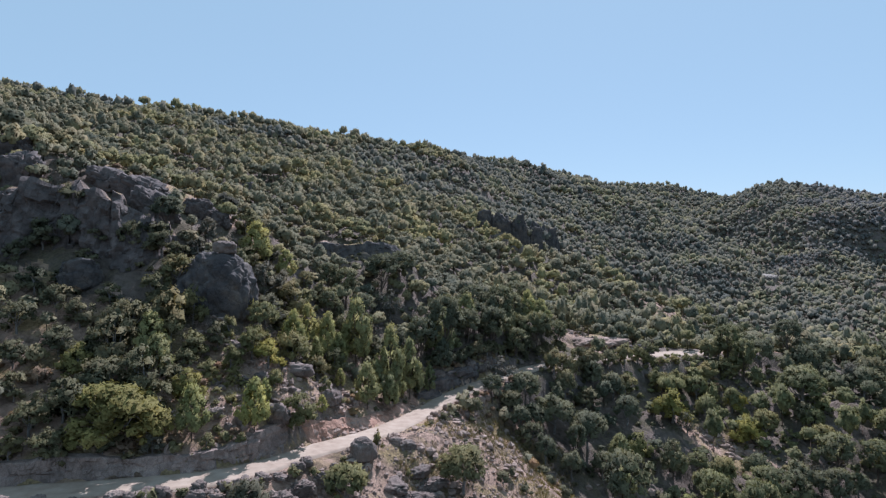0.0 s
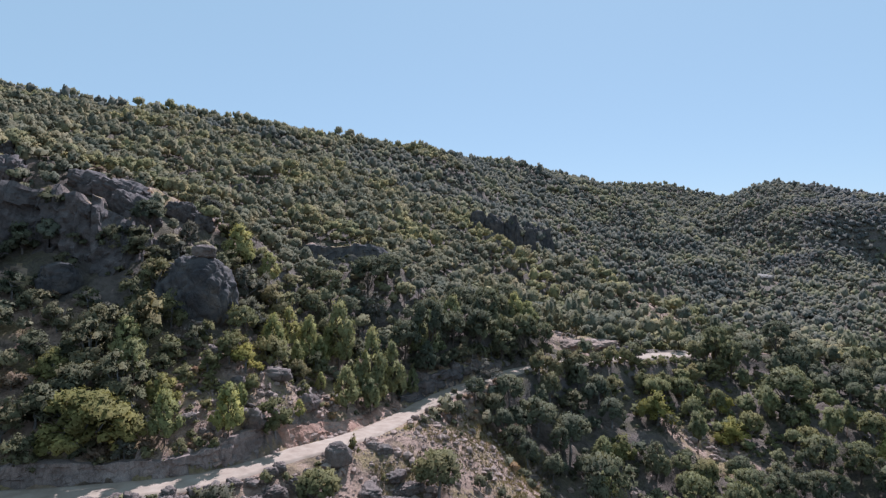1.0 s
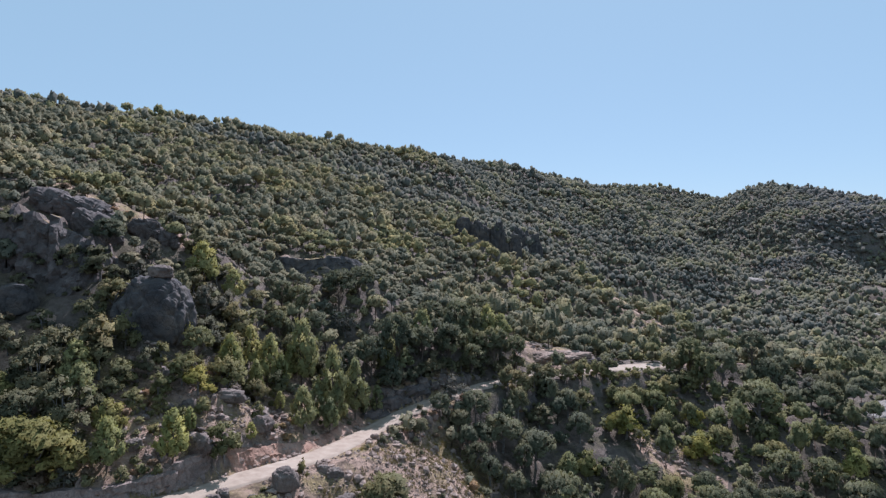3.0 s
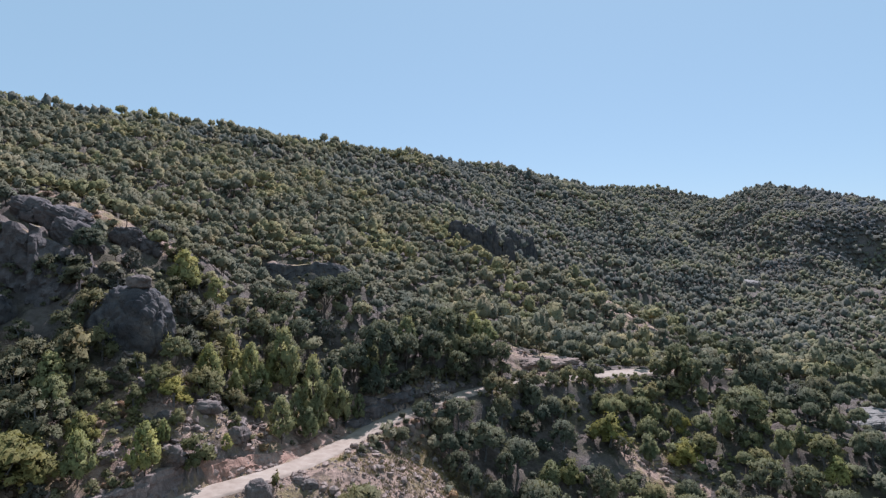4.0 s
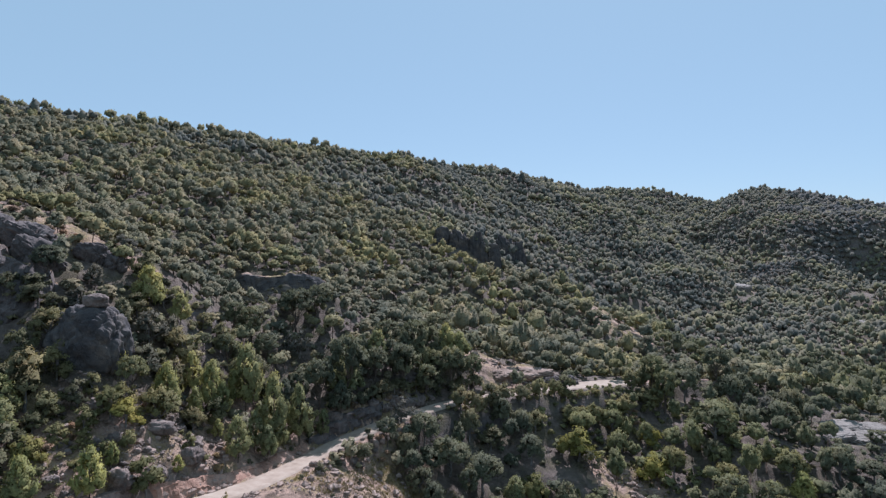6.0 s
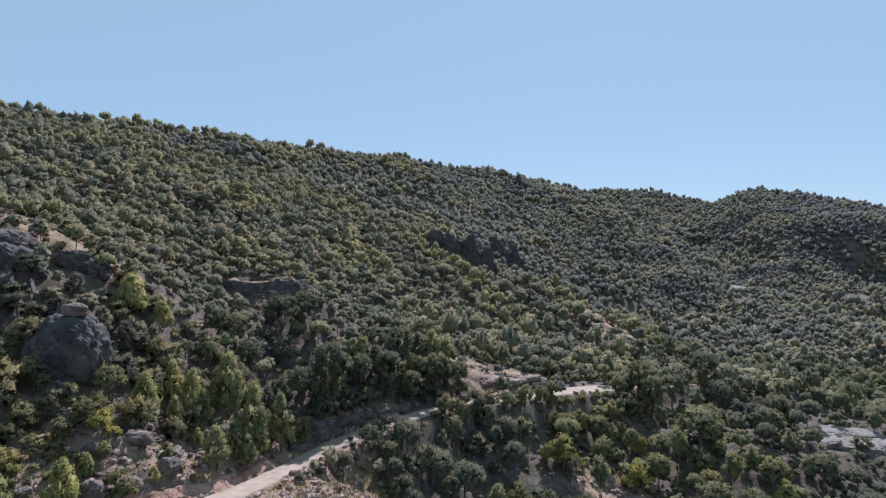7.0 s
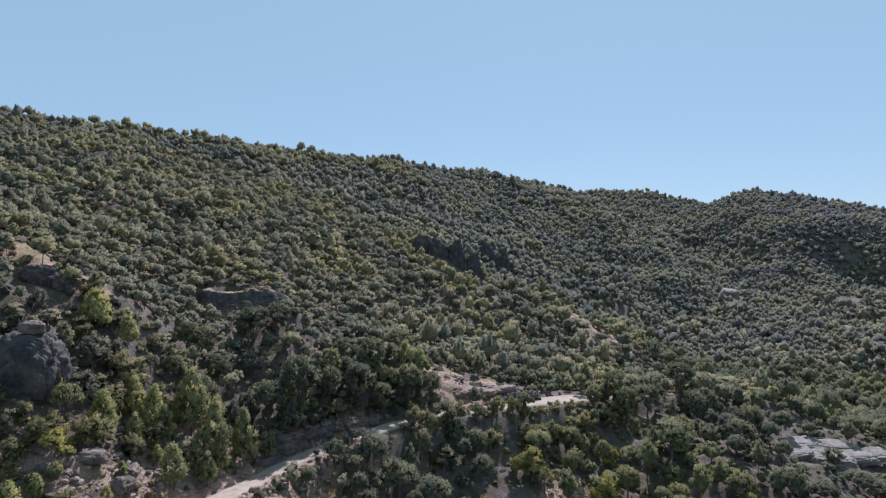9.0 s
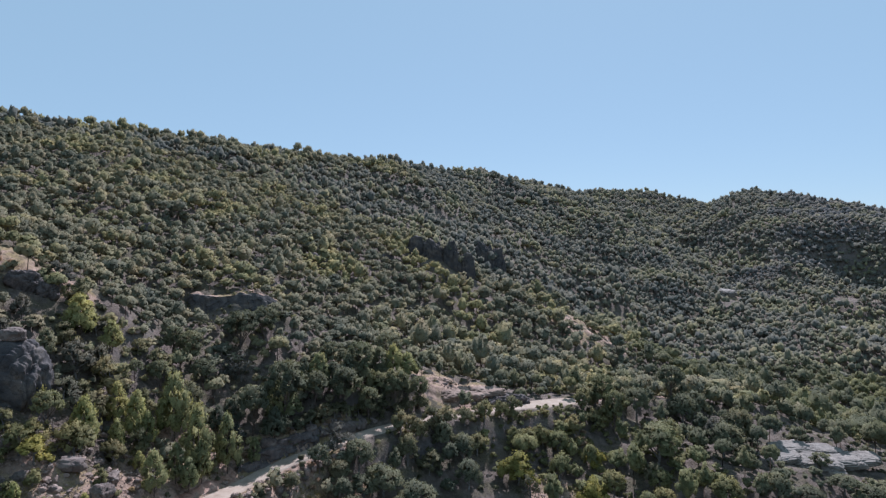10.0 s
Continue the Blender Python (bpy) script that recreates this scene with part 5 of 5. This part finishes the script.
far = in_sight(scatter(rng, 80000, -440, 560, 330, 560, 2.8, [], 4.5, True, close=0.74))
beyond = in_sight(scatter(rng, 80000, -200, 800, 560, 1100, 3.7, [], 4.5, False, close=0.75))
oaks = [p for p in beyond if p[0] > 0.585 * p[1] + 14 + 14 * math.sin(p[1] / 19)]          # oaks, leaf colour toned for shade and haze, right side of the far hill
beyond = [p for p in beyond if not p[0] > 0.585 * p[1] + 14 + 14 * math.sin(p[1] / 19)]
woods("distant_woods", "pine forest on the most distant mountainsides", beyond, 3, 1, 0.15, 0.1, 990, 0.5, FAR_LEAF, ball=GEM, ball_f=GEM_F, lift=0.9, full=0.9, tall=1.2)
woods("distant_oaks", "oak forest covering the far hill, leaves toned for shade and haze", oaks, 3, 1, 0.15, 0.1, 995, 0.15, DARK_FAR, ball=GEM, ball_f=GEM_F, lift=0.9, full=0.9, tall=1.2)
crest = [p for p in far if on_crest(p)]
far = [p for p in far if not on_crest(p)]
woods("crest_pines", "tall pines standing along the crest of the hill", crest, 8, 4, 0.12, 0.085, 970, 0.85, tall=1.35, ball=GEM, ball_f=GEM_F)
dark_hill = [p for p in far if p[0] > 290 and p[1] > 0.9 * p[0] + 215 + 12 * math.sin(p[0] / 17)]
far = [p for p in far if not (p[0] > 290 and p[1] > 0.9 * p[0] + 215 + 12 * math.sin(p[0] / 17))]
woods("dark_woods", "oak forest on the flank of the far hill, leaves toned for shade", dark_hill, 6, 3, 0.13, 0.09, 930, 0.2, DARK_FAR, ball=GEM, ball_f=GEM_F, lift=0.9, full=0.9, tall=1.2)
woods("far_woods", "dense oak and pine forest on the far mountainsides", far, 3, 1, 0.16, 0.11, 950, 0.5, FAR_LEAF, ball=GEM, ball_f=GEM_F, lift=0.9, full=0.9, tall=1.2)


for x, y, w in [(-38.6, 63.4, 2.4), (-36.6, 63.2, 2.0), (-34.6, 63.8, 2.6), (-32.4, 64.4, 2.2), (-40.6, 63.6, 2.6), (-43.4, 63.2, 2.2), (-30.2, 66.0, 2.0), (-36.0, 64.4, 2.8)]:
    plant("shrub", int(-x), x, y, w, 0.8 * w, 77 * x)
for k in range(26):
    x = -66 + 30 * rng.random()
    y = 113.5 - 0.12 * (x + 50) + rng.normal(0, 2.2)
    w = rng.uniform(1.2, 2.6)
    plant("shrub", 2 + k % 2, x, y, w, 0.7 * w, 360 * rng.random())
# Low scrub on the bank under the far road, and on the knoll
rng = np.random.default_rng(64)
for k in range(70):
    s = s_near(43, 142) + (s_near(72, 161) - s_near(43, 142)) * rng.random()
    (x, y, z), ahead = road_at(np.array([s]))[0], road_at(np.array([s + 1.0]))[0]
    way = unit(ahead[:2] - np.array((x, y)))
    off = (3.2 + 7 * rng.random() ** 0.8) * float(turnout(s)) if k < 52 else -(4 + 9 * rng.random()) * float(turnout(s))
    w = rng.uniform(1.2, 2.6) if k < 52 else rng.uniform(0.7, 1.6)
    plant("shrub", int(rng.integers(0, 9)), x + way[1] * off, y - way[0] * off, w, 0.8 * w, 360 * rng.random())


def undergrowth():
    rng = np.random.default_rng(83)
    shapes = []
    for i in range(6):
        c, r = clump_layout(rng, "shrub", 0.8, 1.0, 8)
        shapes.append(leafage(rng, c, r * 1.2, np.array((0, 0, 0.3)), 8, 0.20, 0.14, 8, GEM, GEM_F, 0.95))
    vs, fs, ns, n = [], [], [], 0
    low = [q for q in scatter(rng, 5000, 60, 150, 112, 152, 1.1, standing, 2.9, False, False) if math.hypot((q[0] - 121) / 14, (q[1] - 138.5) / 7) > 1]          # round the pale slabs
    low += scatter(rng, 2500, -38, -6, 134, 160, 1.0, standing, 2.9, False, False)
    for x, y, r in low + scatter(rng, 16000, -72, 150, 57, 176, 1.5, standing, 2.9, False):
        if -27 < x < 14 and y < 106 and rng.random() < 0.8 or x > 14 and y < 150 and rng.random() < 0.2:
            continue
        v, f, soft = shapes[int(rng.integers(0, 6))]
        w, t = r * rng.uniform(0.7, 1.5), rng.uniform(0, 6.283)
        turn = np.array([(math.cos(t), math.sin(t), 0), (-math.sin(t), math.cos(t), 0), (0, 0, 1)])
        vs.append((v * w) @ turn + (x, y, float(land(np.array([x]), np.array([y]))[0]) - 0.1)), fs.append(f + n), ns.append(soft @ turn)
        n += len(v)
    ob = new("undergrowth", mesh_of("undergrowth", np.concatenate(vs), np.concatenate(fs), OAK_LEAF, None, True, np.concatenate(ns)))
    return tagged(ob, "low green scrub growing between the trees", "undergrowth", kind="stuff")


undergrowth()


# ---- stones and dry grass ----
def stones(name, label, count, base, tris, least, most, seed):
    rng = np.random.default_rng(seed)
    n = count
    x, y = rng.uniform(-45, 75, n), 56 + 85 * rng.random(n) ** 1.4
    spur = int(0.62 * n)
    x[:spur], y[:spur] = rng.uniform(-27, 14, spur), rng.uniform(58, 108, spur)
    scree = int(0.06 * n)
    x[-scree:], y[-scree:] = rng.normal(58, 3.6, scree), rng.normal(123, 3.2, scree)
    slope, knoll = int(0.5 * n), int(0.12 * n)          # among the boulders above the bank, and on the bare knoll
    x = np.concatenate([rng.uniform(-37, -9, slope), rng.uniform(32, 54, knoll), x])
    y = np.concatenate([rng.uniform(63, 97, slope), rng.uniform(143, 157, knoll), y])
    n += slope + knoll
    d = road_near(x, y)[0]
    open_spur = (x > -16) & (x < 18) & (y < 102) | (np.arange(n) >= n - scree)
    keep = (np.abs(d) > 2.2) & ((open_spur & (grain(x, y, 5, 93) + 0.5 * grain(x, y, 2, 94) > -0.25)) | ((rng.random(n) < 0.5) & ~open_spur))
    x, y = x[keep], y[keep]
    z = land(x, y)
    size = least + (most - least) * rng.random(len(x)) ** 4
    shape = base[None] * rng.uniform(0.65, 1.25, (len(x), len(base), 1)) * rng.uniform(0.6, 1.3, (len(x), 1, 3)) * (1, 1, 0.8)
    v = shape * size[:, None, None] + np.stack([x, y, z + 0.15 * size], 1)[:, None]
    f = tris[None] + (np.arange(len(x)) * len(base))[:, None, None]
    ob = new(name, mesh_of(name, v.reshape(-1, 3), f.reshape(-1, 3), RUBBLE))
    return tagged(ob, label, "stones", kind="stuff")


def dry_grass():
    rng = np.random.default_rng(78)
    n = 7000
    x, y = rng.uniform(-14, 22, n), rng.uniform(58, 108, n)
    thick = grain(x, y, 6, 91) + 0.25 * (x - 2) / 6
    keep = (np.abs(road_near(x, y)[0]) > 2.8) & (thick > -0.1) & (x + 0.4 * (y - 90) > -12)
    x, y = x[keep], y[keep]
    z = land(x, y)
    blades = 7
    root = np.repeat(np.stack([x, y, z - 0.03], 1), blades, 0) + rng.normal(0, 0.10, (len(x) * blades, 3)) * (1, 1, 0)
    t = rng.uniform(0, 6.283, len(root))
    tall = rng.uniform(0.25, 0.6, len(root))
    lean = rng.normal(0, 0.16, (len(root), 2))
    side = np.stack([np.cos(t), np.sin(t), 0 * t], 1) * 0.04
    tip = root + np.stack([lean[:, 0], lean[:, 1], tall], 1)
    v = np.stack([root - side, root + side, tip], 1).reshape(-1, 3)
    ob = new("dry_grass", mesh_of("dry_grass", v, np.arange(len(v)).reshape(-1, 3), HAY))
    return tagged(ob, "tufts of dry yellow grass on the open spur", "grass", kind="stuff")


stones("stones", "loose pinkish-grey stones strewn over the slopes", 2000, BALL, BALL_F, 0.22, 0.8, 77)
stones("gravel", "small angular rubble covering the open slopes", 17000, GEM, GEM_F, 0.07, 0.26, 79)
dry_grass()


# ---- cables ----
def cable(label, a, b, sag):
    pts = [np.array(a) + (np.array(b) - np.array(a)) * t - (0, 0, sag * 4 * t * (1 - t)) for t in np.linspace(0, 1, 9)]
    ob = new("cable", mesh_of("cable", *tube(pts, [0.03] * 9, 5), GREY_BARK, None, True))
    return tagged(ob, label, "cable")


cable("thin grey cable slung over the slope", (-20.2, 79.0, 30.0), (-15.2, 80.8, 32.6), 0.15)
cable("thin grey stay wire reaching down to the road", (-19.2, 73.0, 27.0), (-16.6, 71.6, 25.0), 0.05)
